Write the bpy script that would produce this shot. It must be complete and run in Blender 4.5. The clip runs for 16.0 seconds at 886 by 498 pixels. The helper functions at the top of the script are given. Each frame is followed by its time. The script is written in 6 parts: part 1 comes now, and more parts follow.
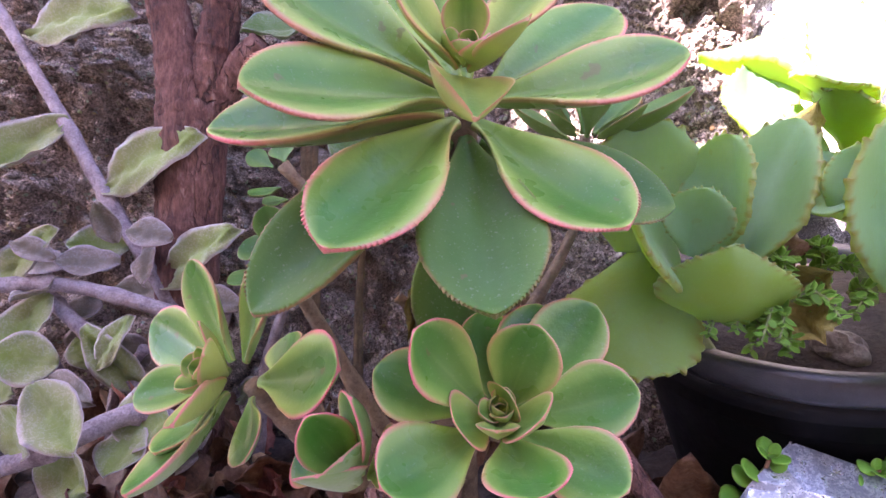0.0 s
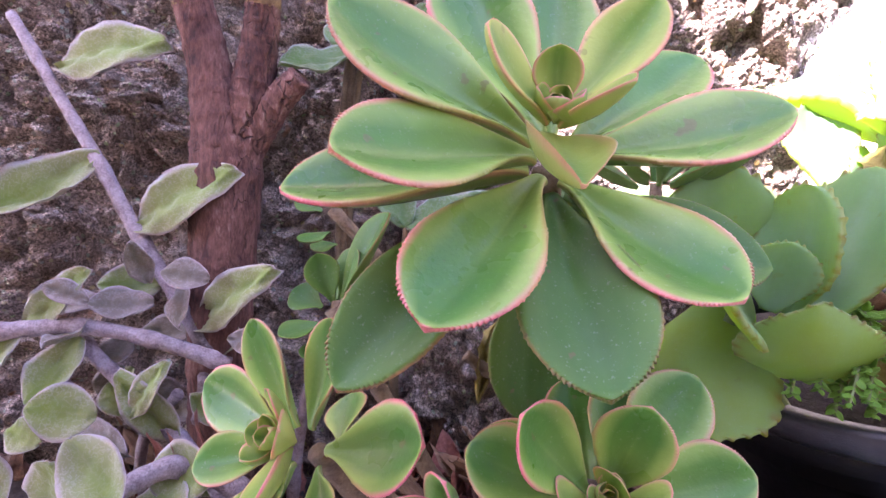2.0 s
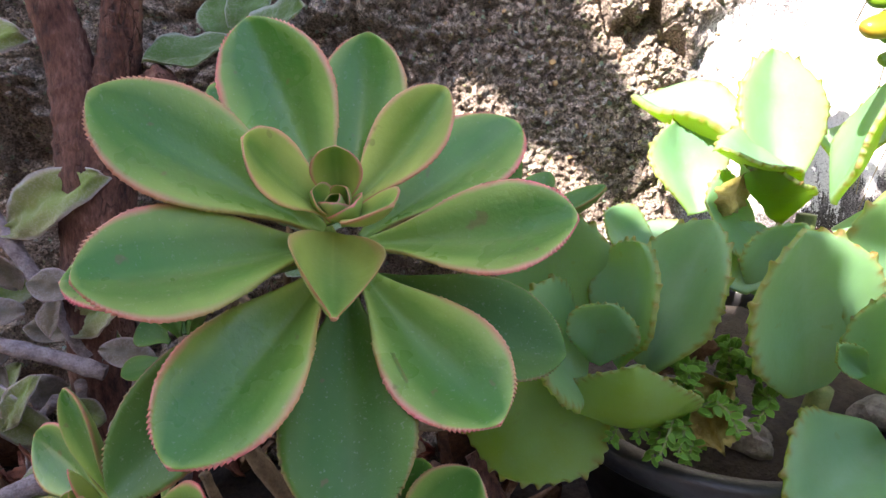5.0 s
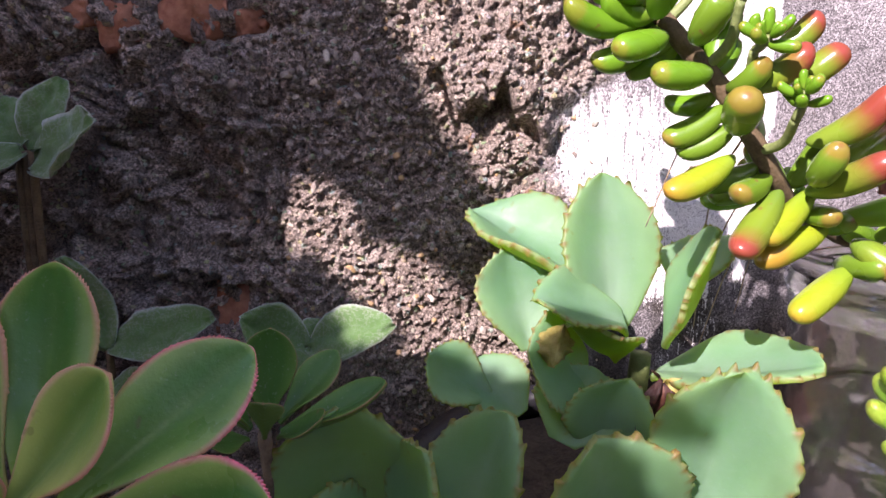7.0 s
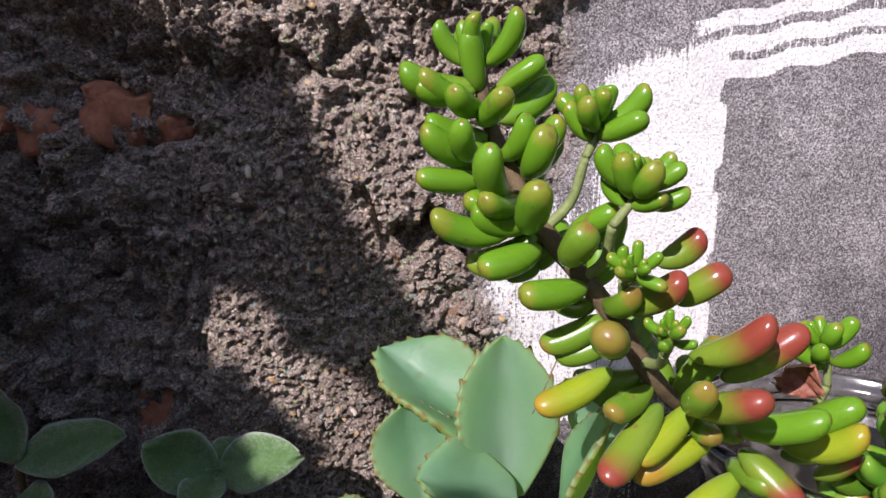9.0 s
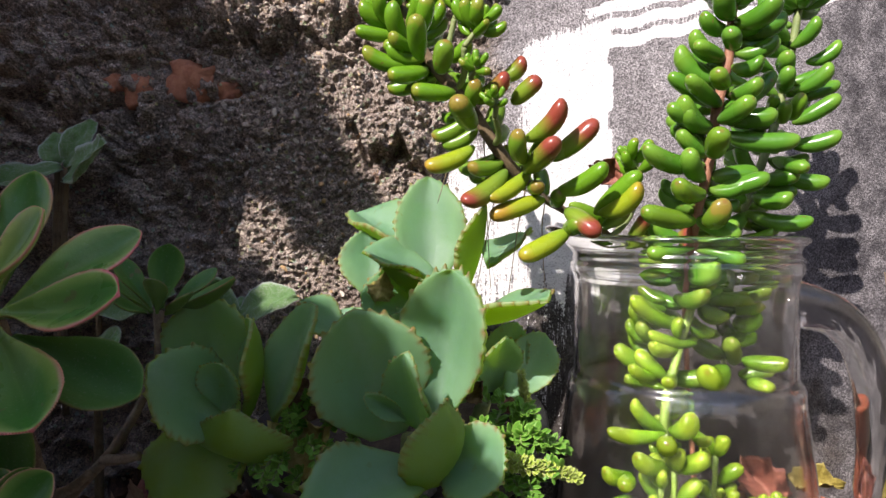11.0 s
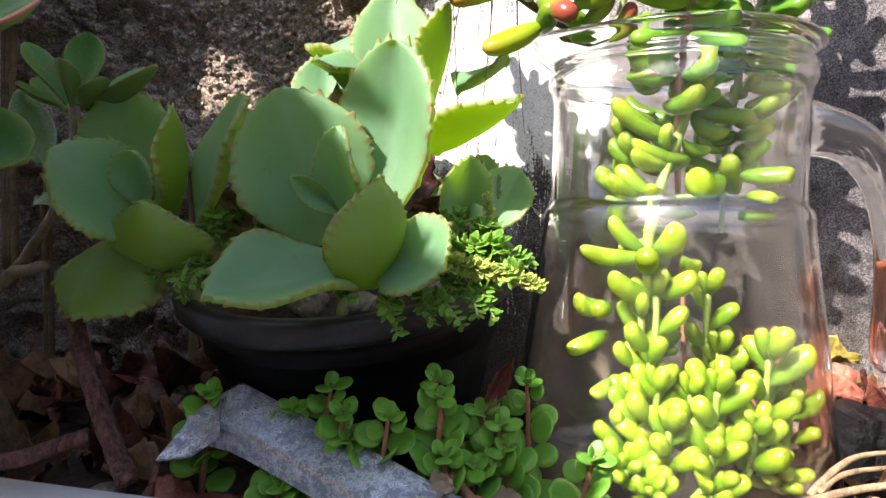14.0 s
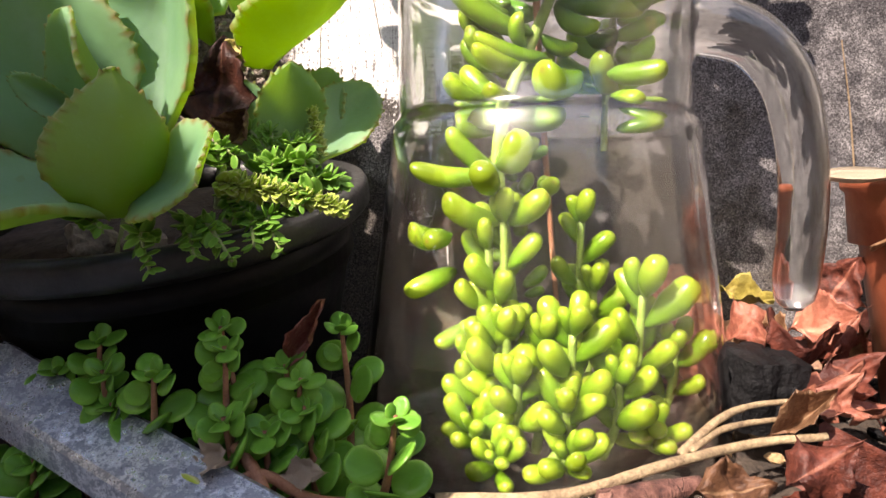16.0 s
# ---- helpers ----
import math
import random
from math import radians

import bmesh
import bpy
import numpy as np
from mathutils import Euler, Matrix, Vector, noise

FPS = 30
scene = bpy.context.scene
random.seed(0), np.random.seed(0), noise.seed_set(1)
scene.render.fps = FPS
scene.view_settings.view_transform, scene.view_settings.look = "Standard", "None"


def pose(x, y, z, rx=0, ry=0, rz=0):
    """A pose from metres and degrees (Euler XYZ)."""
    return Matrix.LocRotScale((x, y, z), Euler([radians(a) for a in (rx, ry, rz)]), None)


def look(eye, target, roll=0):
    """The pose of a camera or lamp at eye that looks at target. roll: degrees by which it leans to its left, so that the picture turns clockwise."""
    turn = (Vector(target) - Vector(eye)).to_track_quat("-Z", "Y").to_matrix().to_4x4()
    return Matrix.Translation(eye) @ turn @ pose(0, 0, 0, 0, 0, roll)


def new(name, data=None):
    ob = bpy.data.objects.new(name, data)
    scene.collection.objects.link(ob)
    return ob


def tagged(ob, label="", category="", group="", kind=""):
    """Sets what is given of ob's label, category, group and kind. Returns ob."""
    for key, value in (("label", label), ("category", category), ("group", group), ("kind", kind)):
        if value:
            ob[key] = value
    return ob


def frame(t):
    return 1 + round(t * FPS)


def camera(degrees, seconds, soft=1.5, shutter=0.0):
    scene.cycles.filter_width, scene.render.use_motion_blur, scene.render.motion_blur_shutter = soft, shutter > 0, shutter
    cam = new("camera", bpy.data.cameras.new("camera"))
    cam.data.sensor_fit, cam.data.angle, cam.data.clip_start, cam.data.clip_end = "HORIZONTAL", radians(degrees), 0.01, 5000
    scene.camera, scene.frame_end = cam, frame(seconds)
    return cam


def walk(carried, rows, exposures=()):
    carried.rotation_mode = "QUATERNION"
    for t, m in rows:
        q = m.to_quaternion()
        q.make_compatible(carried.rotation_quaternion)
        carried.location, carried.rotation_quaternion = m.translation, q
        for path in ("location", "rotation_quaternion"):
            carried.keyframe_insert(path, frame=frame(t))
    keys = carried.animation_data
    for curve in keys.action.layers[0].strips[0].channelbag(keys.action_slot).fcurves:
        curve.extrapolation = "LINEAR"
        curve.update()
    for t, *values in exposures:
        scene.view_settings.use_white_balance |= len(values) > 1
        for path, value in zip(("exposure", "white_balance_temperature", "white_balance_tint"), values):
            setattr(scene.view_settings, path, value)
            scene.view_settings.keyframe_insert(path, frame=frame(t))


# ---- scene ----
cam = camera(66.4, 16.0)
PATH = [
    (0, (0.0187, 0.0223, 0.1335), (-0.1060, 2.0163, 0.0422), -0.48),
    (0.5, (0.0160, 0.0220, 0.1370), (-0.1116, 2.0173, 0.0891), -1.34),
    (1, (0.0070, 0.0266, 0.1377), (-0.1229, 2.0217, 0.0876), -1.44),
    (1.5, (-0.0077, 0.0283, 0.1376), (-0.1194, 2.0243, 0.0813), -0.69),
    (2, (-0.0060, 0.0321, 0.1471), (-0.1176, 2.0283, 0.0930), -0.40),
    (2.5, (0.0129, 0.0370, 0.1753), (-0.1264, 2.0308, 0.1017), -0.34),
    (3, (0.0239, 0.0419, 0.1885), (-0.1002, 2.0367, 0.1151), -0.78),
    (3.5, (0.0316, 0.0427, 0.1913), (-0.0517, 2.0380, 0.0822), -0.47),
    (3.7, (0.0407, 0.0389, 0.1910), (-0.0215, 2.0347, 0.0780), -0.11),
    (5.8, (0.0460, 0.0485, 0.2084), (0.0197, 1.9844, -0.2835), -0.29),
    (6, (0.0566, 0.0642, 0.2132), (0.0691, 1.9980, -0.2969), -0.56),
    (6.5, (0.0900, 0.0772, 0.2275), (0.1794, 2.0170, -0.2514), -1.03),
    (7, (0.1031, 0.0802, 0.2566), (0.1793, 2.0378, -0.1460), -1.76),
    (7.5, (0.1116, 0.0861, 0.2814), (0.1655, 2.0427, -0.1297), -1.75),
    (8, (0.1245, 0.0907, 0.2966), (0.2020, 2.0334, -0.1722), -0.21),
    (8.5, (0.1363, 0.0977, 0.3148), (0.2086, 2.0464, -0.1295), 0.40),
    (9, (0.1470, 0.1000, 0.3161), (0.1944, 2.0534, -0.1101), 0.22),
    (9.5, (0.1578, 0.0789, 0.2924), (0.1830, 2.0433, -0.0827), -0.64),
    (10, (0.1545, 0.0362, 0.2490), (0.1358, 2.0071, -0.0902), -1.06),
    (10.2, (0.1624, 0.0202, 0.2371), (0.1242, 2.0004, -0.0210), -0.67),
    (12.3, (0.2433, -0.0723, 0.1466), (0.0568, 1.9187, 0.2188), -0.14),
    (12.5, (0.2445, -0.0713, 0.1426), (0.0674, 1.9193, 0.2193), -0.01),
    (13, (0.2453, -0.0720, 0.1263), (0.0874, 1.9205, 0.1966), 0.15),
    (13.5, (0.2336, -0.0467, 0.1192), (-0.0275, 1.9361, 0.1350), 0.59),
    (14, (0.2329, 0.0075, 0.1155), (0.0477, 1.9981, 0.0574), 1.20),
    (14.5, (0.2465, 0.0332, 0.1002), (0.1184, 2.0246, -0.0344), 0.85),
    (15, (0.2516, 0.0398, 0.1002), (0.1256, 2.0326, -0.0133), 0.56),
    (15.5, (0.2692, 0.0518, 0.0998), (0.1273, 2.0411, -0.0503), 0.38),
    (16, (0.2885, 0.0599, 0.0990), (0.1473, 2.0491, -0.0526), -0.22),
]
walk(cam, [(t, look(eye, target, roll)) for t, eye, target, roll in PATH],
     exposures=[(0.0, 3.45, 6450, 46), (2.0, 3.52, 6450, 46), (3.0, 2.80, 6700, 27), (3.5, 2.62, 6700, 16), (6.0, 2.42, 6900, 26), (6.5, 1.64, 6350, 40), (7.0, 1.32, 6400, 36), (8.0, 0.92, 6400, 27), (9.0, 0.47, 6200, 25), (9.5, 0.42, 6500, 14), (10.0, 0.57, 6500, 18), (12.5, 1.22, 6600, 20), (14.0, 1.70, 6850, 18), (16.0, 1.38, 7300, 20)])

# ---- light ----
SUN = Vector((0.42, 0.64, -0.64)).normalized()      # the way the sunlight travels
world = bpy.data.worlds.new("sky")
scene.world = world
world.use_nodes = True
wn = world.node_tree
sky = wn.nodes.new("ShaderNodeTexSky")
sky.sky_type, sky.sun_disc = 'NISHITA', False
sky.sun_elevation = math.asin(-SUN.z)
sky.sun_rotation = math.atan2(-SUN.x, -SUN.y)
wn.links.new(sky.outputs[0], wn.nodes["Background"].inputs[0])
wn.nodes["Background"].inputs[1].default_value = 0.12
lamp = bpy.data.lights.new("sun", 'SUN')
lamp.energy, lamp.angle, lamp.color = 5.0, radians(0.53), (1.0, 0.95, 0.87)
sun = new("sun", lamp)
sun.matrix_world = look(-SUN * 3, (0, 0, 0))


# ---- materials ----
class Nodes:
    """A node material and short ways to add to it."""

    def __init__(self, name):
        self.mat = bpy.data.materials.new(name)
        self.mat.use_nodes = True
        self.t = self.mat.node_tree
        self.b = self.t.nodes["Principled BSDF"]
        self.out = self.t.nodes["Material Output"]

    def put(self, socket, value):
        if isinstance(value, bpy.types.NodeSocket):
            self.t.links.new(value, socket)
        elif isinstance(value, tuple) and len(value) == 3 and socket.type == 'RGBA':
            socket.default_value = (*value, 1)
        else:
            socket.default_value = value

    def coords(self, scale=1.0, stretch=(1, 1, 1), kind="Object"):
        c = self.t.nodes.new("ShaderNodeTexCoord")
        m = self.t.nodes.new("ShaderNodeMapping")
        self.t.links.new(c.outputs[kind], m.inputs[0])
        m.inputs["Scale"].default_value = [scale * s for s in stretch]
        return m.outputs[0]

    def world_coords(self):
        return self.t.nodes.new("ShaderNodeNewGeometry").outputs["Position"]

    def noise(self, scale, detail=4.0, rough=0.55, vec=None, colour=False):
        n = self.t.nodes.new("ShaderNodeTexNoise")
        n.inputs["Scale"].default_value, n.inputs["Detail"].default_value, n.inputs["Roughness"].default_value = scale, detail, rough
        if vec is not None:
            self.t.links.new(vec, n.inputs["Vector"])
        return n.outputs["Color" if colour else "Fac"]

    def voronoi(self, scale, vec=None, out="Distance", rand=1.0):
        n = self.t.nodes.new("ShaderNodeTexVoronoi")
        n.inputs["Scale"].default_value, n.inputs["Randomness"].default_value = scale, rand
        if vec is not None:
            self.t.links.new(vec, n.inputs["Vector"])
        return n.outputs[out]

    def ramp(self, fac, *stops):
        r = self.t.nodes.new("ShaderNodeValToRGB")
        self.put(r.inputs[0], fac)
        el = r.color_ramp.elements
        while len(el) < len(stops):
            el.new(0.5)
        for e, (p, c) in zip(el, stops):
            e.position, e.color = p, ((c, c, c, 1) if isinstance(c, (int, float)) else (*c, 1))
        return r.outputs[0]

    def mix(self, fac, a, b, blend='MIX'):
        m = self.t.nodes.new("ShaderNodeMix")
        m.data_type, m.blend_type = 'RGBA', blend
        self.put(m.inputs[0], fac), self.put(m.inputs[6], a), self.put(m.inputs[7], b)
        return m.outputs[2]

    def maths(self, op, a, b=0.5, clamp=False):
        m = self.t.nodes.new("ShaderNodeMath")
        m.operation, m.use_clamp = op, clamp
        self.put(m.inputs[0], a), self.put(m.inputs[1], b)
        return m.outputs[0]

    def attr(self, name):
        a = self.t.nodes.new("ShaderNodeAttribute")
        a.attribute_name = name
        return a.outputs["Fac"]

    def rand(self):
        return self.t.nodes.new("ShaderNodeObjectInfo").outputs["Random"]

    def bump(self, height, distance=0.001, strength=1.0, onto=None):
        b = self.t.nodes.new("ShaderNodeBump")
        b.inputs["Strength"].default_value, b.inputs["Distance"].default_value = strength, distance
        self.put(b.inputs["Height"], height)
        if onto is not None:
            self.t.links.new(onto, b.inputs["Normal"])
        self.t.links.new(b.outputs[0], self.b.inputs["Normal"])
        return b.outputs[0]

    def set(self, **kw):
        for k, v in kw.items():
            self.put(self.b.inputs[k.replace("_", " ")], v)
        return self

    def translucent(self, colour, share):
        tr = self.t.nodes.new("ShaderNodeBsdfTranslucent")
        mx = self.t.nodes.new("ShaderNodeMixShader")
        self.put(tr.inputs[0], colour), self.put(mx.inputs[0], share)
        self.t.links.new(self.b.outputs[0], mx.inputs[1])
        self.t.links.new(tr.outputs[0], mx.inputs[2])
        self.t.links.new(mx.outputs[0], self.out.inputs[0])
        return self


def leaf_material(name, mid, pale, rim, rim_from=0.86, pale_from=0.35, glow=(0.35, 0.6, 0.08), share=0.22, rough=0.42, sheen=0.0, spots=0.4, pale_base=0.4, rim_wide=0.1, rim_tip=0.0, hair=0.0, bloom=0.0, below=None, gloss=0.28, marks=None):
    """A fleshy leaf: a darker middle, a paler margin and foot, a coloured rim; bloom and hair lie on it."""
    n = Nodes(name)
    w = n.world_coords()
    e, a, r = n.attr("edge"), n.attr("along"), n.rand()
    blotch = n.noise(55.0, 3.0, 0.6, w)
    soft = n.maths('ADD', e, n.maths('MULTIPLY', n.maths('SUBTRACT', blotch, 0.5), 0.5))
    foot = n.maths('MULTIPLY', n.maths('SUBTRACT', 1.0, n.ramp(a, (0.0, 0.0), (0.75, 1.0))), pale_base)
    fac = n.maths('ADD', n.maths('MULTIPLY', n.ramp(soft, (pale_from, 0.0), (1.0, 1.0)), 0.85), foot, True)
    # some leaves are far paler at their margins than others
    fac = n.maths('MULTIPLY', fac, n.ramp(r, (0.0, 0.72), (1.0, 1.0)))
    col = n.mix(fac, mid, pale)
    streak = n.noise(1.6, 3.0, 0.5, n.coords(1.0, (2.2, 0.9, 0.9)))
    col = n.mix(0.4, col, n.ramp(streak, (0.35, 0.72), (0.65, 1.2)), 'MULTIPLY')
    rib = n.maths('MULTIPLY', n.ramp(e, (0.0, 1.0), (0.075, 0.0)), n.ramp(a, (0.1, 0.32), (0.95, 0.0)))
    col = n.mix(rib, col, n.mix(0.55, col, pale))
    if bloom:
        wax = n.maths('MULTIPLY', n.ramp(n.noise(35.0, 4.0, 0.65, w), (0.35, 0.0), (0.65, 1.0)), bloom)
        col = n.mix(n.maths('MULTIPLY', wax, n.maths('SUBTRACT', 1.0, e)), col, (0.40, 0.50, 0.45))
    edge = n.maths('ADD', e, n.maths('MULTIPLY', n.maths('SUBTRACT', n.noise(140.0, 2.0, 0.5, w), 0.5), 0.12))
    redness = n.ramp(edge, (rim_from - rim_wide * 0.5, 0.0), (min(rim_from + rim_wide, 1.0), 1.0))
    if rim_tip:
        shy = n.maths('ADD', n.ramp(a, (0.35, 1.0 - rim_tip), (0.85, 1.0)), n.maths('MULTIPLY', n.maths('SUBTRACT', n.noise(40.0, 1.0, 0.5, w), 0.5), 1.2), True)
        redness = n.maths('MULTIPLY', redness, n.maths('MULTIPLY', shy, n.ramp(n.maths('FRACT', n.maths('MULTIPLY', r, 7.3)), (0.0, 0.55), (0.9, 1.0))))
    if below:
        col = n.mix(n.attr("under"), col, n.mix(n.ramp(blotch, (0.35, 0.0), (0.65, 0.35)), below, pale))
    col = n.mix(redness, col, rim)
    if marks:
        col = n.mix(n.maths('MULTIPLY', n.attr("mark"), 0.9), col, marks)
    # dust in fine specks, scars
    speck = n.ramp(n.noise(900.0, 2.0, 0.7, w), (0.62, 0.0), (0.72, 1.0))
    col = n.mix(n.maths('MULTIPLY', speck, 0.2 * spots), col, (0.62, 0.62, 0.55))
    scar = n.ramp(n.noise(170.0, 2.0, 0.5, w), (0.70, 0.0), (0.735, 1.0))
    col = n.mix(n.maths('MULTIPLY', scar, spots), col, (0.16, 0.13, 0.06))
    if hair:
        web = n.maths('ABSOLUTE', n.maths('SUBTRACT', n.noise(380.0, 3.0, 0.6, w), 0.5), 0.0)
        web = n.maths('MULTIPLY', n.ramp(web, (0.0, 1.0), (0.045, 0.0)), n.ramp(soft, (0.1, 0.25), (0.9, 1.0)))
        col = n.mix(n.maths('MULTIPLY', web, hair), col, (0.66, 0.64, 0.62))
    n.set(Base_Color=col, Roughness=n.ramp(blotch, (0.3, rough - 0.1), (0.7, rough + 0.12)))
    n.set(Specular_IOR_Level=gloss)
    if sheen:
        n.set(Sheen_Weight=sheen, Sheen_Roughness=0.4)
    n.bump(n.maths('ADD', n.noise(420.0, 3.0, 0.6, w), n.maths('MULTIPLY', streak, 0.5)), 0.0005, 0.4 + hair)
    n.translucent(n.mix(0.7, col, glow), share)
    return n.mat


AEON = leaf_material("aeonium_leaf", (0.05, 0.20, 0.024), (0.36, 0.54, 0.12), (0.86, 0.20, 0.27), 0.90, 0.5, share=0.12, rough=0.31, pale_base=0.6, rim_tip=0.7, rim_wide=0.08, bloom=0.06, spots=0.6, below=(0.16, 0.29, 0.09), gloss=0.45)
AEON_IN = leaf_material("aeonium_young_leaf", (0.12, 0.27, 0.045), (0.54, 0.63, 0.15), (0.86, 0.27, 0.30), 0.88, 0.2, pale_base=0.6, rough=0.4, rim_tip=0.3, rim_wide=0.09, bloom=0.06, below=(0.36, 0.46, 0.13), gloss=0.34)
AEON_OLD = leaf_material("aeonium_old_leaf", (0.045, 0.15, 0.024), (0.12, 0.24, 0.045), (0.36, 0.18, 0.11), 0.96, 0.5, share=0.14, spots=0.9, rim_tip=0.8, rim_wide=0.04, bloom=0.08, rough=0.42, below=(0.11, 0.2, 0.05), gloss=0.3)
KAL = leaf_material("kalanchoe_leaf", (0.115, 0.275, 0.15), (0.215, 0.385, 0.19), (0.28, 0.27, 0.13), 0.955, 0.45, glow=(0.72, 0.98, 0.02), share=0.44, spots=0.35, rim_wide=0.045, rim_tip=0.25, bloom=0.35, rough=0.5, below=(0.17, 0.27, 0.03), gloss=0.45, marks=(0.20, 0.06, 0.035))
FUZZY = leaf_material("velvet_leaf", (0.19, 0.27, 0.065), (0.33, 0.33, 0.21), (0.50, 0.43, 0.43), 0.88, 0.2, share=0.2, rough=0.8, sheen=0.4, spots=0.1, hair=0.35, below=(0.30, 0.24, 0.23))
FUZZY_DRY = leaf_material("velvet_faded_leaf", (0.15, 0.13, 0.10), (0.27, 0.225, 0.21), (0.38, 0.31, 0.32), 0.88, 0.1, share=0.15, rough=0.9, sheen=0.3, spots=0.3, hair=0.3)
FUZZY_GREEN = leaf_material("velvet_green_leaf", (0.08, 0.17, 0.05), (0.14, 0.23, 0.10), (0.40, 0.46, 0.37), 0.94, 0.4, share=0.25, rough=0.75, sheen=0.5, spots=0.1, hair=0.3)
ROUND = leaf_material("round_leaf", (0.10, 0.29, 0.035), (0.17, 0.40, 0.05), (0.15, 0.35, 0.045), 0.97, 0.3, share=0.25, rough=0.3, spots=0.15)
SPRIG = leaf_material("sprig_leaf", (0.10, 0.26, 0.03), (0.20, 0.40, 0.06), (0.26, 0.44, 0.08), 0.9, 0.3, share=0.3, rough=0.45, spots=0.1)
SPRIG_PALE = leaf_material("sprig_pale_leaf", (0.38, 0.50, 0.06), (0.55, 0.62, 0.16), (0.66, 0.64, 0.34), 0.9, 0.3, share=0.35, rough=0.45, spots=0.1)


def bean_material(name, foot, body, tip, tip_from, share=0.2):
    n = Nodes(name)
    w = n.world_coords()
    a, r = n.attr("along"), n.rand()
    jit = n.maths('ADD', a, n.maths('MULTIPLY', n.maths('SUBTRACT', n.noise(90.0, 2.0, 0.5, w), 0.5), 0.35))
    jit = n.maths('ADD', jit, n.maths('MULTIPLY', n.maths('SUBTRACT', r, 0.5), 0.35))
    half = tuple((p * 0.6 + q * 0.4) for p, q in zip(body, tip))
    col = n.ramp(jit, (0.0, foot), (0.35, body), (tip_from, body), (min(0.97, tip_from + 0.14), half), (min(1.0, tip_from + 0.3), tip))
    col = n.mix(n.ramp(a, (0.988, 0.0), (0.996, 0.45)), col, (0.22, 0.06, 0.03))
    mark = n.ramp(n.noise(260.0, 2.0, 0.5, w), (0.715, 0.0), (0.74, 1.0))
    col = n.mix(n.maths('MULTIPLY', mark, 0.6), col, (0.2, 0.09, 0.04))
    n.set(Base_Color=col, Roughness=n.ramp(n.noise(60.0, 2.0, 0.5, w), (0.35, 0.19), (0.65, 0.34)), Specular_IOR_Level=0.5)
    n.bump(n.noise(300.0, 2.0, 0.5, w), 0.0004, 0.3)
    n.translucent(n.mix(0.4, col, (0.5, 0.7, 0.05)), share)
    return n.mat


BEAN_GREEN = bean_material("bean_green", (0.18, 0.31, 0.03), (0.125, 0.29, 0.014), (0.21, 0.26, 0.025), 0.93, 0.24)
BEAN_DARK = bean_material("bean_dark_green", (0.12, 0.24, 0.03), (0.075, 0.225, 0.018), (0.15, 0.31, 0.03), 0.7)
BEAN_RED = bean_material("bean_red_tip", (0.12, 0.22, 0.025), (0.17, 0.26, 0.022), (0.27, 0.055, 0.035), 0.52)
BEAN_RIPE = bean_material("bean_ripe", (0.13, 0.24, 0.025), (0.13, 0.25, 0.018), (0.24, 0.19, 0.03), 0.9)
BEAN_YELLOW = bean_material("bean_yellow", (0.20, 0.32, 0.02), (0.27, 0.35, 0.015), (0.40, 0.25, 0.03), 0.62, 0.22)
BEAN_LIME = bean_material("bean_lime", (0.05, 0.13, 0.006), (0.085, 0.18, 0.006), (0.18, 0.27, 0.016), 0.5, 0.22)
# darker copy for beans deep in the pitcher: shade put into their colour
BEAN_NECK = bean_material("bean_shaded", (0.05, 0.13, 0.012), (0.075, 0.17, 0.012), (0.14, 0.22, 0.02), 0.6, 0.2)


def plain(name, a, b, scale, rough=0.8, bump=0.0006, bscale=None, metallic=0.0, detail=5.0, stretch=(1, 1, 1)):
    """Two colours mixed by noise at two scales, with fine relief."""
    n = Nodes(name)
    c = n.coords(1.0, stretch)
    f = n.maths('ADD', n.maths('MULTIPLY', n.noise(scale, detail, 0.6, c), 0.6), n.maths('MULTIPLY', n.noise(scale * 6, 3.0, 0.6, c), 0.4))
    n.set(Base_Color=n.ramp(f, (0.36, a), (0.64, b)), Roughness=n.ramp(f, (0.3, min(1, rough + 0.08)), (0.7, rough - 0.08)), Metallic=metallic)
    n.bump(n.noise(bscale or scale * 5, 5.0, 0.65, c), bump, 0.9)
    return n.mat


def bark_material():
    n = Nodes("bark")
    c = n.coords(1.0, (1, 1, 0.35))
    f, g = n.noise(55.0, 6.0, 0.7, c), n.noise(420.0, 4.0, 0.7, c)
    col = n.ramp(n.maths('ADD', n.maths('MULTIPLY', f, 0.6), n.maths('MULTIPLY', g, 0.4)), (0.38, (0.025, 0.009, 0.008)), (0.48, (0.10, 0.04, 0.03)), (0.58, (0.19, 0.09, 0.068)), (0.68, (0.34, 0.22, 0.18)))
    v = n.t.nodes.new("ShaderNodeTexVoronoi")
    v.feature, v.inputs["Scale"].default_value = 'DISTANCE_TO_EDGE', 75.0
    wob = n.mix(0.04, c, n.noise(60.0, 3.0, 0.6, c, True))
    n.t.links.new(wob, v.inputs["Vector"])
    crack = n.maths('MULTIPLY', n.ramp(v.outputs["Distance"], (0.0, 1.0), (0.04, 0.0)), n.ramp(n.noise(30.0, 2.0, 0.5, c), (0.4, 0.0), (0.6, 1.0)))
    col = n.mix(n.maths('MULTIPLY', crack, 0.6), col, (0.02, 0.009, 0.007))
    n.set(Base_Color=col, Roughness=0.88)
    n.bump(n.maths('SUBTRACT', n.maths('ADD', f, n.maths('MULTIPLY', g, 0.35)), n.maths('MULTIPLY', crack, 0.6)), 0.004, 1.0)
    return n.mat


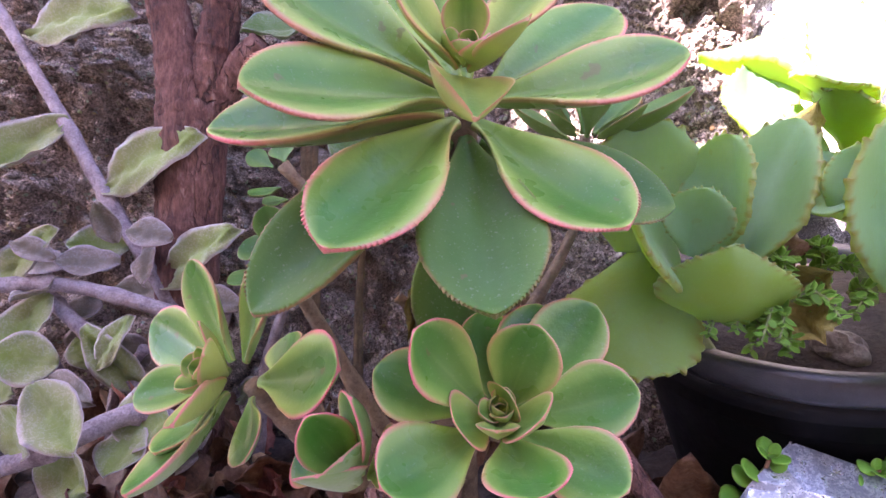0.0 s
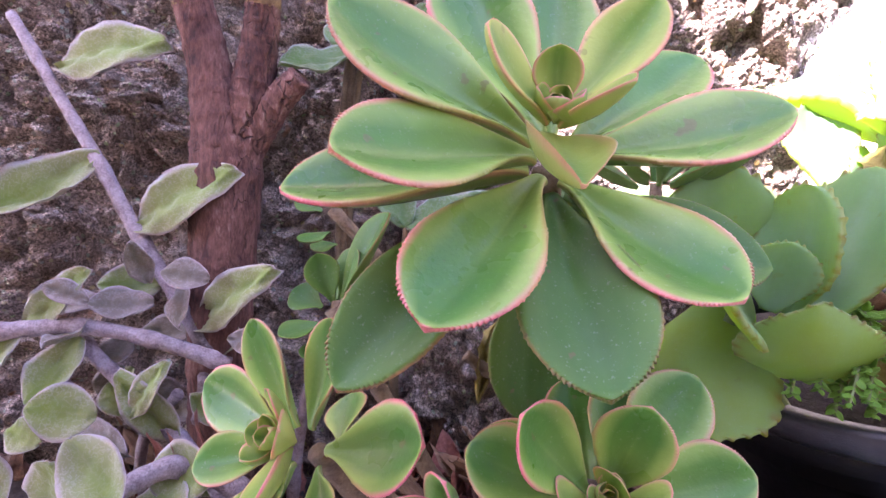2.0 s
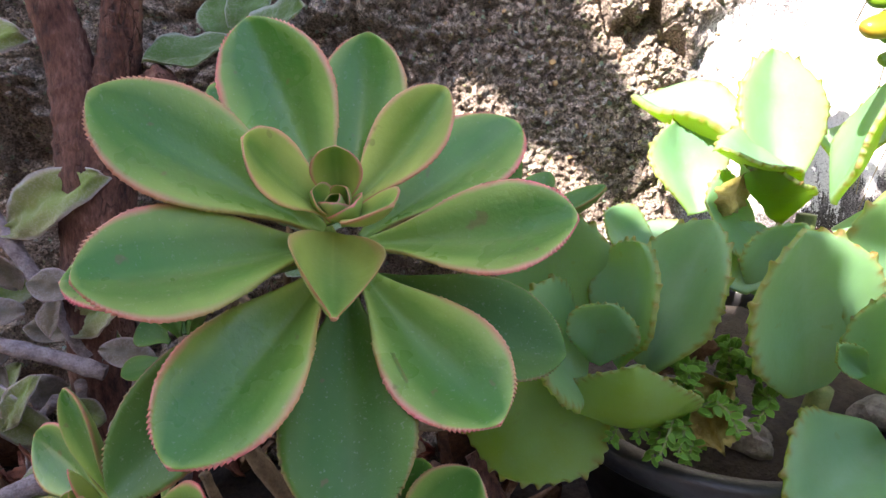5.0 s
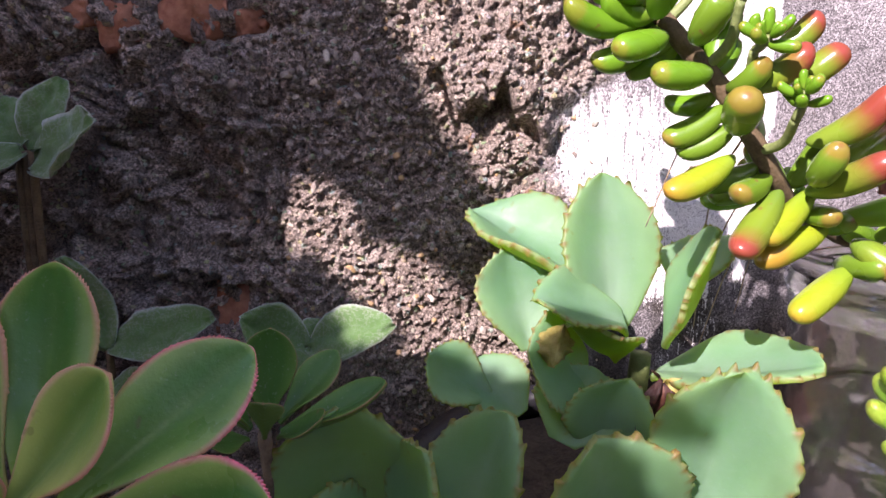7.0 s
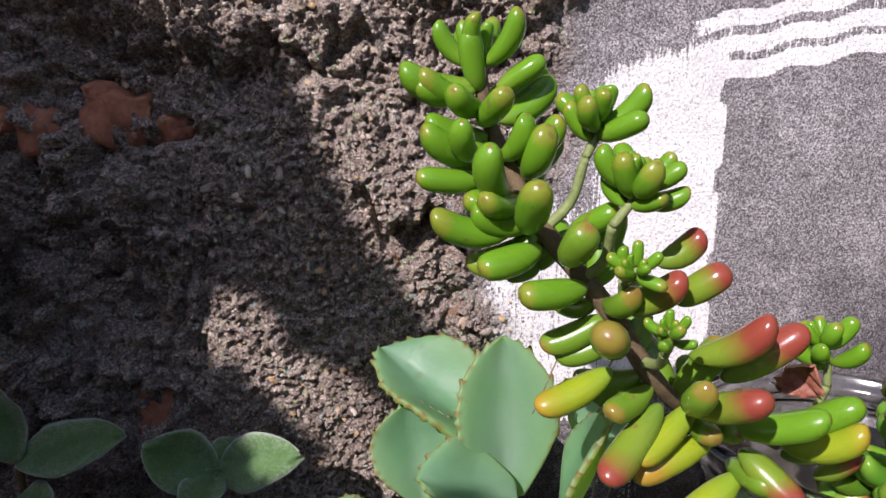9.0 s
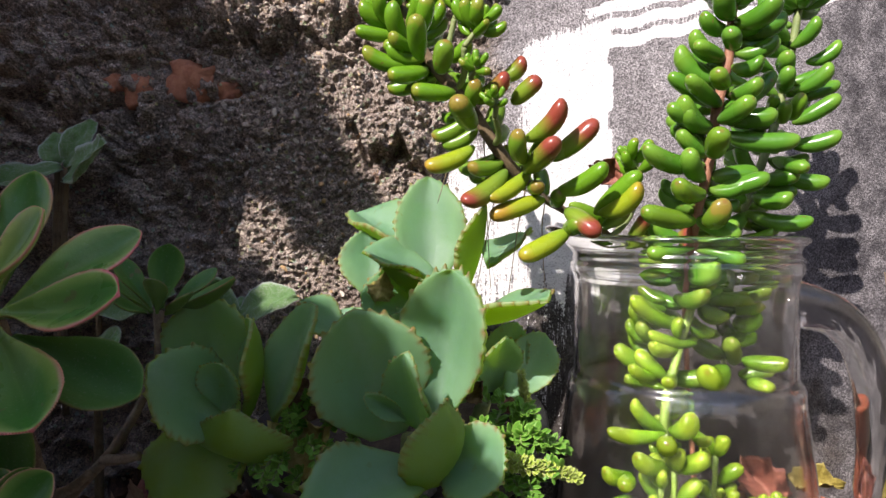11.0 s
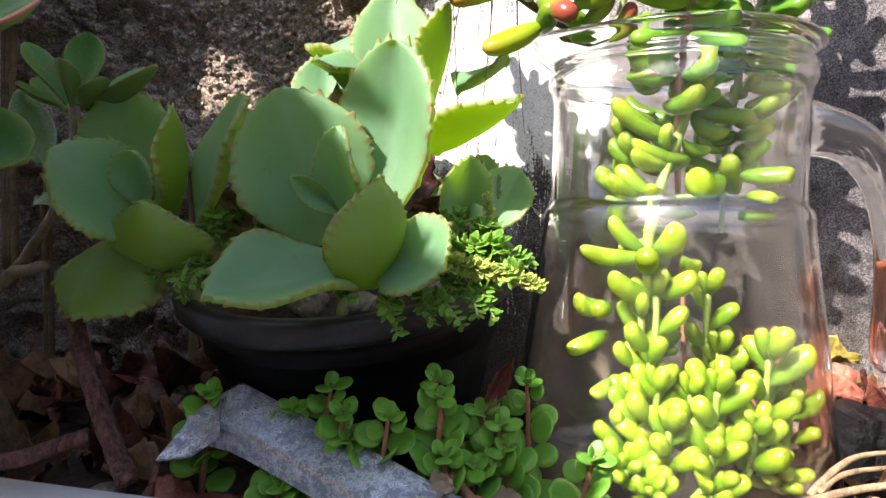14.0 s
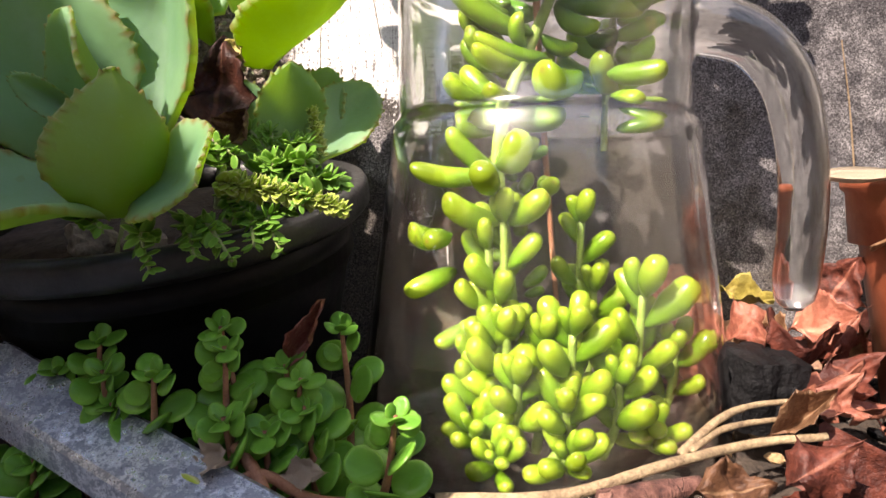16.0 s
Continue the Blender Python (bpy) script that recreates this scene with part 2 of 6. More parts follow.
BARK = bark_material()
CUT_WOOD = plain("cut_wood", (0.13, 0.075, 0.035), (0.36, 0.24, 0.11), 120, 0.8, 0.001)
STEM_GREEN = plain("stem_green", (0.12, 0.17, 0.05), (0.22, 0.26, 0.09), 150, 0.6, 0.0004)
STEM_BROWN = plain("stem_brown", (0.10, 0.065, 0.035), (0.24, 0.17, 0.1), 160, 0.75, 0.0008)
STEM_FUZZ = plain("stem_velvet", (0.19, 0.15, 0.16), (0.46, 0.40, 0.42), 170, 0.95, 0.0016, 700)
STEM_DULL = plain("stem_dull", (0.075, 0.05, 0.025), (0.17, 0.12, 0.06), 200, 0.85, 0.0006)
STEM_LIME = plain("stem_lime", (0.11, 0.18, 0.025), (0.2, 0.3, 0.05), 150, 0.5, 0.0004)
STEM_RED = plain("stem_red", (0.2, 0.08, 0.04), (0.34, 0.16, 0.09), 200, 0.6, 0.0004)
BLACK = plain("black_plastic", (0.003, 0.003, 0.0035), (0.008, 0.0078, 0.0085), 30, 0.42, 0.0002, 400)
BLACK.node_tree.nodes["Principled BSDF"].inputs["Specular IOR Level"].default_value = 0.12
# paler copy of the pot's black: the rim's sunlit grey put into its colour
RIM = plain("sunlit_rim_plastic", (0.007, 0.007, 0.008), (0.024, 0.024, 0.026), 45, 0.4, 0.0003, 500)
TERRA = plain("terracotta_plastic", (0.17, 0.042, 0.018), (0.23, 0.064, 0.03), 25, 0.45, 0.0002, 300)
SOIL = plain("soil", (0.016, 0.011, 0.008), (0.06, 0.042, 0.03), 70, 0.95, 0.003, 260)
def dead_leaf_material(name, dark, mid, pale):
    """A dead leaf: mottled, with a paler midrib, each leaf of its own tone, slightly glossy."""
    n = Nodes(name)
    c, e, r = n.world_coords(), n.attr("edge"), n.rand()
    f = n.maths('ADD', n.maths('MULTIPLY', n.noise(70.0, 4.0, 0.6, c), 0.65), n.maths('MULTIPLY', n.noise(500.0, 3.0, 0.6, c), 0.35))
    f = n.maths('ADD', f, n.maths('MULTIPLY', n.maths('SUBTRACT', r, 0.5), 0.32))
    col = n.ramp(f, (0.30, dark), (0.5, mid), (0.70, pale))
    col = n.mix(n.ramp(e, (0.03, 0.6), (0.09, 0.0)), col, pale)
    n.set(Base_Color=col, Roughness=n.ramp(f, (0.3, 0.6), (0.7, 0.45)), Specular_IOR_Level=0.4)
    n.bump(n.noise(260.0, 4.0, 0.65, c), 0.0016, 0.8)
    n.translucent(col, 0.15)
    return n.mat


DRY = dead_leaf_material("dry_leaf", (0.045, 0.018, 0.010), (0.15, 0.07, 0.035), (0.30, 0.18, 0.10))
DRY_RED = dead_leaf_material("dry_leaf_red", (0.05, 0.011, 0.007), (0.17, 0.045, 0.028), (0.33, 0.13, 0.085))
DRY_DARK = dead_leaf_material("dry_leaf_dark", (0.025, 0.008, 0.006), (0.085, 0.026, 0.016), (0.18, 0.07, 0.045))
DRY_PALE = plain("dry_leaf_pale", (0.4, 0.3, 0.2), (0.62, 0.52, 0.4), 60, 0.8, 0.0008)
DRY_YELLOW = dead_leaf_material("dry_leaf_yellow", (0.12, 0.085, 0.02), (0.27, 0.22, 0.05), (0.40, 0.36, 0.12))
STRAW = plain("straw", (0.16, 0.105, 0.06), (0.44, 0.33, 0.19), 150, 0.7, 0.0012)
STONE = plain("pale_stone", (0.14, 0.115, 0.1), (0.34, 0.29, 0.25), 90, 0.9, 0.0015)
def grit_material():
    n = Nodes("grit")
    own = n.t.nodes.new("ShaderNodeNewGeometry").outputs["Random Per Island"]
    col = n.ramp(own, (0.0, (0.24, 0.19, 0.16)), (0.4, (0.42, 0.35, 0.29)), (0.8, (0.60, 0.53, 0.44)), (0.95, (0.55, 0.36, 0.18)))
    n.set(Base_Color=n.mix(0.5, col, n.ramp(n.noise(900.0, 3.0, 0.7, n.world_coords()), (0.35, 0.4), (0.65, 1.2)), 'MULTIPLY'), Roughness=0.9)
    n.bump(n.noise(900.0, 3.0, 0.7), 0.0006, 0.8)
    return n.mat


GRIT = grit_material()
PLASTER = plain("plain_plaster", (0.2, 0.17, 0.14), (0.32, 0.28, 0.24), 12, 0.9, 0.002)
COAL = plain("charcoal", (0.003, 0.003, 0.0035), (0.013, 0.013, 0.014), 90, 0.5, 0.003, 260)
COAL.node_tree.nodes["Principled BSDF"].inputs["Specular IOR Level"].default_value = 0.12
BRICK = plain("red_brick", (0.22, 0.08, 0.045), (0.38, 0.17, 0.095), 60, 0.95, 0.0015)
BOARD = plain("white_kerb", (0.58, 0.565, 0.55), (0.73, 0.715, 0.70), 22, 0.7, 0.0004)


def zinc_material():
    n = Nodes("galvanised_zinc")
    w = n.world_coords()
    f = n.noise(230.0, 5.0, 0.8, w)
    flake = n.ramp(f, (0.47, 0.0), (0.53, 1.0))
    dull = n.ramp(n.noise(45.0, 3.0, 0.6, w), (0.4, 0.0), (0.6, 1.0))
    col = n.mix(n.maths('MULTIPLY', flake, n.maths('ADD', n.maths('MULTIPLY', dull, 0.5), 0.4)), (0.27, 0.295, 0.34), (0.68, 0.71, 0.76))
    pit = n.ramp(n.noise(800.0, 3.0, 0.75, w), (0.36, 1.0), (0.41, 0.0))
    col = n.mix(n.maths('MULTIPLY', pit, 0.7), col, (0.10, 0.11, 0.13))
    scuff = n.ramp(n.noise(300.0, 4.0, 0.8, w), (0.60, 0.0), (0.66, 1.0))
    col = n.mix(n.maths('MULTIPLY', scuff, 0.6), col, (0.74, 0.75, 0.78))
    n.set(Base_Color=col, Metallic=0.75, Roughness=n.ramp(f, (0.4, 0.44), (0.6, 0.26)))
    n.bump(n.noise(600.0, 3.0, 0.6, w), 0.0004, 0.5)
    return n.mat


def glass_material():
    n = Nodes("clear_glass")
    c = n.coords(1.0)
    n.set(Base_Color=(0.97, 0.98, 0.97), Transmission_Weight=1.0, IOR=1.5, Roughness=0.01, Coat_Weight=0.8, Coat_Roughness=0.17)
    n.bump(n.noise(38.0, 2.0, 0.5, n.coords(1.0, (1, 1, 0.25))), 0.0025, 0.35)
    return n.mat


def wall_material():
    n = Nodes("weathered_wall")
    w = n.world_coords()
    rough_part, paint = n.attr("rough"), n.attr("paint")
    big, mid, fine = n.noise(14.0, 4.0, 0.6, w), n.noise(90.0, 5.0, 0.65, w), n.noise(800.0, 4.0, 0.85, w)
    f = n.maths('ADD', n.maths('MULTIPLY', big, 0.4), n.maths('MULTIPLY', mid, 0.6))
    earth = n.ramp(f, (0.34, (0.31, 0.238, 0.198)), (0.5, (0.56, 0.46, 0.385)), (0.66, (0.74, 0.635, 0.545)))
    # sand grains, each of its own tone
    sand = n.ramp(n.voronoi(820.0, w, "Color"), (0.22, 0.42), (0.45, 0.82), (0.62, 1.0), (0.8, 1.45))
    earth = n.mix(0.9, earth, sand, 'MULTIPLY')
    # flat pale chips bedded in it
    chip_col, chip_d = n.voronoi(230.0, w, "Color"), n.voronoi(230.0, w)
    ischip = n.maths('MULTIPLY', n.ramp(chip_d, (0.34, 1.0), (0.38, 0.0)), n.ramp(chip_col, (0.56, 0.0), (0.58, 1.0)))
    earth = n.mix(n.maths('MULTIPLY', ischip, 0.85), earth, n.mix(0.3, (0.70, 0.61, 0.49), chip_col))
    holes = n.ramp(fine, (0.41, 1.0), (0.465, 0.0))
    earth = n.mix(n.maths('MULTIPLY', holes, 0.75), earth, (0.07, 0.055, 0.047))
    ochre = n.ramp(n.noise(52.0, 2.0, 0.5, w), (0.70, 0.0), (0.74, 1.0))
    earth = n.mix(n.maths('MULTIPLY', ochre, 0.6), earth, (0.42, 0.2, 0.09))
    grey = n.ramp(n.maths('ADD', n.maths('MULTIPLY', big, 0.6), n.maths('MULTIPLY', mid, 0.4)), (0.35, (0.13, 0.122, 0.122)), (0.5, (0.215, 0.203, 0.205)), (0.64, (0.31, 0.295, 0.295)))
    along = n.t.nodes.new('ShaderNodeSeparateXYZ')
    n.t.links.new(w, along.inputs[0])
    # damp tone to the right and, lower down, shade painted into the grey
    damp_shade = n.maths('ADD', n.noise(9.0, 4.0, 0.6, w), n.maths('ADD', n.maths('MULTIPLY', along.outputs[0], 1.0), n.maths('MULTIPLY', along.outputs[2], -1.6)))
    grey = n.mix(n.ramp(damp_shade, (0.48, 0.0), (0.64, 0.85)), grey, (0.085, 0.08, 0.083))
    # mould low on the wall, the shade behind the pitcher painted into it
    mould_shade = n.maths('ADD', n.noise(30.0, 5.0, 0.65, w), n.maths('ADD', n.maths('MULTIPLY', along.outputs[2], -2.7), n.maths('MULTIPLY', n.maths('ABSOLUTE', n.maths('SUBTRACT', along.outputs[0], 0.29), 0.0), -1.2)))
    grey = n.mix(n.ramp(mould_shade, (0.0, 0.0), (0.14, 0.9)), grey, (0.04, 0.034, 0.028))
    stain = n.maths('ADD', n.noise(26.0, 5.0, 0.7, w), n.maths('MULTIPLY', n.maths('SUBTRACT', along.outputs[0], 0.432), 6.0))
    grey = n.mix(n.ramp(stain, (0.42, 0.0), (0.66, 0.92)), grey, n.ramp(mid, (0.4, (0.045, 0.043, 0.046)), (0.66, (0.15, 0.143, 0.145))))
    salt = n.ramp(n.voronoi(1500.0, w, "Color"), (0.2, 0.3), (0.42, 0.85), (0.6, 1.1), (0.78, 1.9))
    grey = n.mix(0.9, grey, salt, 'MULTIPLY')
    pits = n.ramp(n.noise(820.0, 3.0, 0.85, w), (0.40, 1.0), (0.44, 0.0))
    grey = n.mix(n.maths('MULTIPLY', pits, 0.8), grey, (0.045, 0.04, 0.042))
    # brushed white paint, streaky and thin at its edges, worn through in pits
    m = n.t.nodes.new("ShaderNodeMapping")
    n.t.links.new(w, m.inputs[0])
    m.inputs["Scale"].default_value = (1, 1, 0.07)
    brush, grain = n.noise(700.0, 4.0, 0.75, m.outputs[0]), n.noise(650.0, 3.0, 0.75, w)
    cover = n.maths('ADD', paint, n.maths('MULTIPLY', n.maths('SUBTRACT', brush, 0.5), 1.3))
    cover = n.maths('ADD', cover, n.maths('MULTIPLY', n.maths('SUBTRACT', grain, 0.5), 0.9))
    cover = n.maths('MULTIPLY', n.ramp(cover, (0.47, 0.0), (0.52, 1.0)), n.maths('SUBTRACT', 1.0, n.maths('MULTIPLY', pits, 0.6)))
    grey = n.mix(cover, grey, n.ramp(grain, (0.3, (0.60, 0.59, 0.58)), (0.6, (0.72, 0.71, 0.70))))
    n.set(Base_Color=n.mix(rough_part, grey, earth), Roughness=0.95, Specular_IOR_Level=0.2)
    grains = n.maths('SUBTRACT', 1.0, n.voronoi(620.0, w))
    h = n.maths('ADD', n.maths('MULTIPLY', n.noise(420.0, 6.0, 0.8, w), 0.9), n.maths('ADD', n.maths('MULTIPLY', ischip, 0.25), n.maths('MULTIPLY', grains, 0.45)))
    n.bump(n.maths('MULTIPLY', h, n.ramp(rough_part, (0.0, 0.10), (1.0, 1.0))), 0.006, 1.0)
    return n.mat


ZINC, GLASS, WALL = zinc_material(), glass_material(), wall_material()

# ---- mesh builders ----
WORLD_OF = {}


def step(a, b, x):
    t = min(1.0, max(0.0, (x - a) / (b - a)))
    return t * t * (3 - 2 * t)


def mesh_from(name, verts, faces, attrs=None, smooth=True):
    me = bpy.data.meshes.new(name)
    me.from_pydata([tuple(v) for v in verts], [], faces)
    if smooth:
        me.polygons.foreach_set("use_smooth", [True] * len(me.polygons))
    for key, values in (attrs or {}).items():
        me.attributes.new(key, 'FLOAT', 'POINT').data.foreach_set("value", values)
    me.update()
    return me


def place(name, data, material, parent=None, m=None, label=""):
    """Links a mesh as one object at the world pose m, under parent if given."""
    if data is not None and material is not None and not data.materials:
        data.materials.append(material)
    ob = new(name, data)
    m = m or Matrix()
    WORLD_OF[ob] = m
    if parent is not None:
        ob.parent = parent
        ob.matrix_basis = WORLD_OF[parent].inverted() @ m
    else:
        ob.matrix_basis = m
    if data is not None and material is not None and data.materials[0] != material:
        ob.material_slots[0].link = 'OBJECT'
        ob.material_slots[0].material = material
    return tagged(ob, label) if label else ob


def thing(name, at, label, category, group="", kind=""):
    return tagged(place(name, None, None, m=Matrix.Translation(at)), label, category, group, kind)


def leaf_mesh(name, outline, teeth=0, depth=0.0, thick=0.06, cup=0.12, bend=0.1, tip_bend=0.0, nu=26, nv=9, wave=0.0, blunt=2, keel=2.0, crumple=0.0):
    """A fleshy leaf of length 1 along y and width 1 along x, upper side to +z; it keeps its tip on the y axis."""
    if teeth:
        nu = max(nu, teeth * 5)
    verts, faces, edge, along, under, mark = [], [], [], [], [], []
    half = nv // 2
    us = [1 - (1 - i / nu) ** 1.7 if teeth else i / nu for i in range(nu + 1)]
    # how far along the outline each row lies, for even teeth round the tip
    run = [0.0]
    for a, c in zip(us, us[1:]):
        run.append(run[-1] + math.hypot(c - a, 0.5 * (outline(c) - outline(a))))
    for side in (1, -1):
        for i in range(nu + 1):
            u = us[i]
            w = outline(u) * 0.5
            tooth, nx, ny, notch = 0.0, 1.0, 0.0, 0.0
            if teeth and u > 0.2:
                lo, hi = max(0, i - 1), min(nu, i + 1)
                dw, du = 0.5 * (outline(us[hi]) - outline(us[lo])), us[hi] - us[lo]
                g = math.hypot(dw, du)
                nx, ny = du / g, -dw / g
                ph = (run[i] / run[-1] * teeth + 0.3 * math.sin(u * 9 + bend * 40)) % 1.0
                notch = max(0.0, 1 - abs(ph - 0.75) / 0.3)
                tooth = depth * (((ph / 0.72) ** 0.8 if ph < 0.72 else (1 - ph) / 0.28) * (0.8 + 0.3 * math.sin(u * 37 + cup * 90)) - 0.45) * min(1.0, (u - 0.2) * 6)
            for j in range(nv):
                v = (j - half) / half
                if teeth:
                    v = math.copysign(1 - (1 - abs(v)) ** 1.7, v)
                body = thick * 0.5 * math.sqrt(max(0.0, 1 - abs(v) ** blunt * (0.85 if blunt > 2 else 1.0))) * (0.35 + 0.65 * math.sin(math.pi * min(1, 0.12 + 0.88 * u)) ** 0.6)
                z = -bend * 4 * u * (1 - u) + tip_bend * u ** 6 + cup * abs(v) ** keel * math.sin(math.pi * u) ** 0.7 - cup * 0.5
                z += wave * math.sin(u * 9 + v * 2) * abs(v)
                if crumple:
                    z += crumple * (noise.noise(Vector((u * 3.5, v * 1.6, cup * 30))) + 0.5 * noise.noise(Vector((u * 9, v * 4, bend * 30)))) - 0.05 * crumple * (1 if abs(v) < 0.1 else 0)
                lift = tooth * 0.5 * abs(v) ** 30
                verts.append((v * w + math.copysign(lift * nx, v), u + lift * ny, z + cup * 0.5 + side * (body + 0.001)))
                edge.append(max(abs(v), (u - 0.93) / 0.07 if u > 0.93 else 0.0)), along.append(u), under.append(0.0 if side > 0 else 1.0), mark.append(notch if abs(v) > 0.9 else 0.0)
    row = nu * nv + nv
    for i in range(nu):
        for j in range(nv - 1):
            a = i * nv + j
            faces.append((a, a + 1, a + nv + 1, a + nv))
            faces.append((row + a, row + a + nv, row + a + nv + 1, row + a + 1))
        for j in (0, nv - 1):
            a = i * nv + j
            q = (a, a + nv, row + a + nv, row + a)
            faces.append(q if j == 0 else q[::-1])
    for j in range(nv - 1):
        faces.append((j, row + j, row + j + 1, j + 1))
        a = nu * nv + j
        faces.append((a, a + 1, row + a + 1, row + a))
    return mesh_from(name, verts, faces, {"edge": edge, "along": along, "under": under, "mark": mark})


def spatula(u):
    s = 0.15 + 0.85 * math.sin(math.pi / 2 * min(1.0, u / 0.66)) ** 1.9
    t = max(0.0, (u - 0.66) / 0.34)
    return s * max(0.004, 0.92 * (1 - t ** 2.4) ** 0.72 + 0.08 * (1 - t))


def paddle(u):
    s = 0.17 + 0.83 * math.sin(math.pi / 2 * min(1.0, u / 0.66)) ** 1.8
    t = max(0.0, (u - 0.66) / 0.34)
    return s * max(0.004, 0.93 * (1 - t ** 2.6) ** 0.7 + 0.07 * (1 - t))


def broad(u):
    s = 0.24 + 0.76 * math.sin(math.pi / 2 * min(1.0, u / 0.58)) ** 1.35
    return s * (1.0 if u < 0.58 else max(0.10, (1 - ((u - 0.58) / 0.423) ** 2.3) ** 0.62))


def ovate(u):
    s = 0.32 + 0.68 * math.sin(math.pi / 2 * min(1.0, u / 0.5)) ** 1.15
    return s * (1.0 if u < 0.5 else max(0.09, (1 - ((u - 0.5) / 0.503) ** 2.1) ** 0.68))


def pointed(u):
    s = 0.36 + 0.64 * math.sin(math.pi / 2 * min(1.0, u / 0.42)) ** 1.1
    return s * (1.0 if u < 0.42 else max(0.07, (1 - ((u - 0.42) / 0.585) ** 1.6) ** 0.9))


def lance(u):
    """A pointed leaf, widest below its middle, with a short stalk."""
    return max(0.05, 0.05 + 0.95 * math.sin(math.pi * min(1.0, max(0.0, (u - 0.06) / 0.94)) ** 0.8) ** 1.05) * (1 + 0.1 * math.sin(u * 31) + 0.07 * math.sin(u * 57))


def ellipse(u):
    return max(0.04, math.sin(math.pi * min(1, 0.03 + 0.955 * u)) ** 0.72)


def disc(u):
    return max(0.08, math.sqrt(max(0.0, 1 - (2 * (0.04 + 0.955 * u) - 1) ** 2)))


AEON_MESHES = [leaf_mesh("aeonium_leaf", f, 46, 0.045, 0.09, 0.13, b, t, keel=1.25, nv=13) for f, b, t in ((spatula, 0.05, 0.0), (spatula, 0.09, 0.02), (paddle, 0.02, -0.02), (spatula, 0.06, 0.06), (spatula, 0.04, 0.03))]
HEART_MESHES = [leaf_mesh("heart_leaf", spatula, 0, 0, 0.16, 0.34, b, 0.06, keel=1.5, nv=11) for b in (0.10, 0.16)]
FLOP_MESH = leaf_mesh("aeonium_leaf", pointed, 40, 0.045, 0.10, 0.3, 0.08, 0.0, keel=2.6, nv=15)
KAL_MESHES = [leaf_mesh("kalanchoe_leaf", f, 13, 0.135, 0.085, c, b, t, nu=91, nv=15, blunt=6, wave=w, keel=1.25) for f, c, b, t, w in ((ovate, 0.13, 0.04, 0.0, 0.02), (broad, 0.17, 0.08, 0.03, 0.03), (ovate, 0.2, 0.03, -0.03, 0.04))]
KAL_FOLDED = [leaf_mesh("kalanchoe_leaf", pointed, 14, 0.12, 0.085, 0.24, 0.16, 0.10, nu=91, nv=15, blunt=6, wave=0.03, keel=1.6)]
FUZZ_MESHES = [leaf_mesh("velvet_leaf", ellipse, 0, 0, 0.05, c, b, 0.0, wave=0.03, nv=11, crumple=0.07) for c, b in ((0.1, 0.05), (0.17, 0.1), (0.07, -0.04))]
ROUND_MESHES = [leaf_mesh("round_leaf", disc, 0, 0, 0.2, c, b, 0.0, 14, 9) for c, b in ((-0.04, -0.03), (0.05, 0.03), (-0.08, 0.02))]
SPRIG_MESHES = [leaf_mesh("sprig_leaf", ellipse, 0, 0, 0.12, 0.08, 0.05, 0.0, 6, 5)]
PALE_MESH = leaf_mesh("pale_leaf", ellipse, 0, 0, 0.03, 0.12, 0.1, 0.0, 16, 7)
DRY_MESHES = [leaf_mesh("dry_leaf", lance, 0, 0, 0.012, c, b, t, 24, 15, wave=wv, crumple=0.13, keel=kl) for c, b, t, wv, kl in ((0.42, 0.2, 0.1, 0.16, 1.2), (-0.34, -0.18, 0.3, 0.2, 1.3), (0.16, 0.12, -0.2, 0.16, 2.0), (0.55, 0.1, 0.25, 0.1, 1.1), (0.3, -0.16, 0.4, 0.26, 1.6), (-0.5, 0.12, 0.1, 0.16, 1.2))]


def bean_mesh(name, bend, foot, nu=14, nv=12):
    """A plump bean leaf of length 1 along y and width 1."""
    verts, faces, along = [(0, 0, 0)], [], [0.0]
    for i in range(1, nu):
        u = 0.5 - 0.5 * math.cos(math.pi * i / nu)
        r = 0.5 * (1 - abs(2 * u - 1) ** (4.6 if u > 0.5 else 3.0)) ** 0.5 * (foot + (1 - foot) * step(0.0, 0.55, u))
        for j in range(nv):
            a = 2 * math.pi * j / nv
            verts.append((r * math.cos(a), u, r * 0.9 * math.sin(a) - bend * 4 * u * (1 - u)))
            along.append(u)
    verts.append((0, 1, 0)), along.append(1.0)
    for j in range(nv):
        k = (j + 1) % nv
        faces.append((0, 1 + k, 1 + j))
        for i in range(nu - 2):
            a, b = 1 + i * nv + j, 1 + i * nv + k
            faces.append((a, b, b + nv, a + nv))
        a, b = 1 + (nu - 2) * nv + j, 1 + (nu - 2) * nv + k
        faces.append((a, b, len(verts) - 1))
    return mesh_from(name, verts, faces, {"along": along})


FINGER_MESHES = [bean_mesh("finger_leaf", b, f) for b, f in ((0.06, 0.62), (0.16, 0.55), (-0.1, 0.6))]
BEAN_MESHES = [bean_mesh("bean_leaf", b, f) for b, f in ((0.1, 0.82), (0.25, 0.78), (0.0, 0.86), (0.35, 0.8))]


def smooth_path(points, steps=8):
    """A curve through the points, as points close together."""
    p = [Vector(q) for q in points]
    p = [p[0] * 2 - p[1], *p, p[-1] * 2 - p[-2]]
    out = []
    for i in range(1, len(p) - 2):
        for s in range(steps):
            t = s / steps
            a, b, c, d = p[i - 1:i + 3]
            out.append(0.5 * (2 * b + (c - a) * t + (2 * a - 5 * b + 4 * c - d) * t * t + (3 * b - a - 3 * c + d) * t ** 3))
    return [*out, p[-2]]


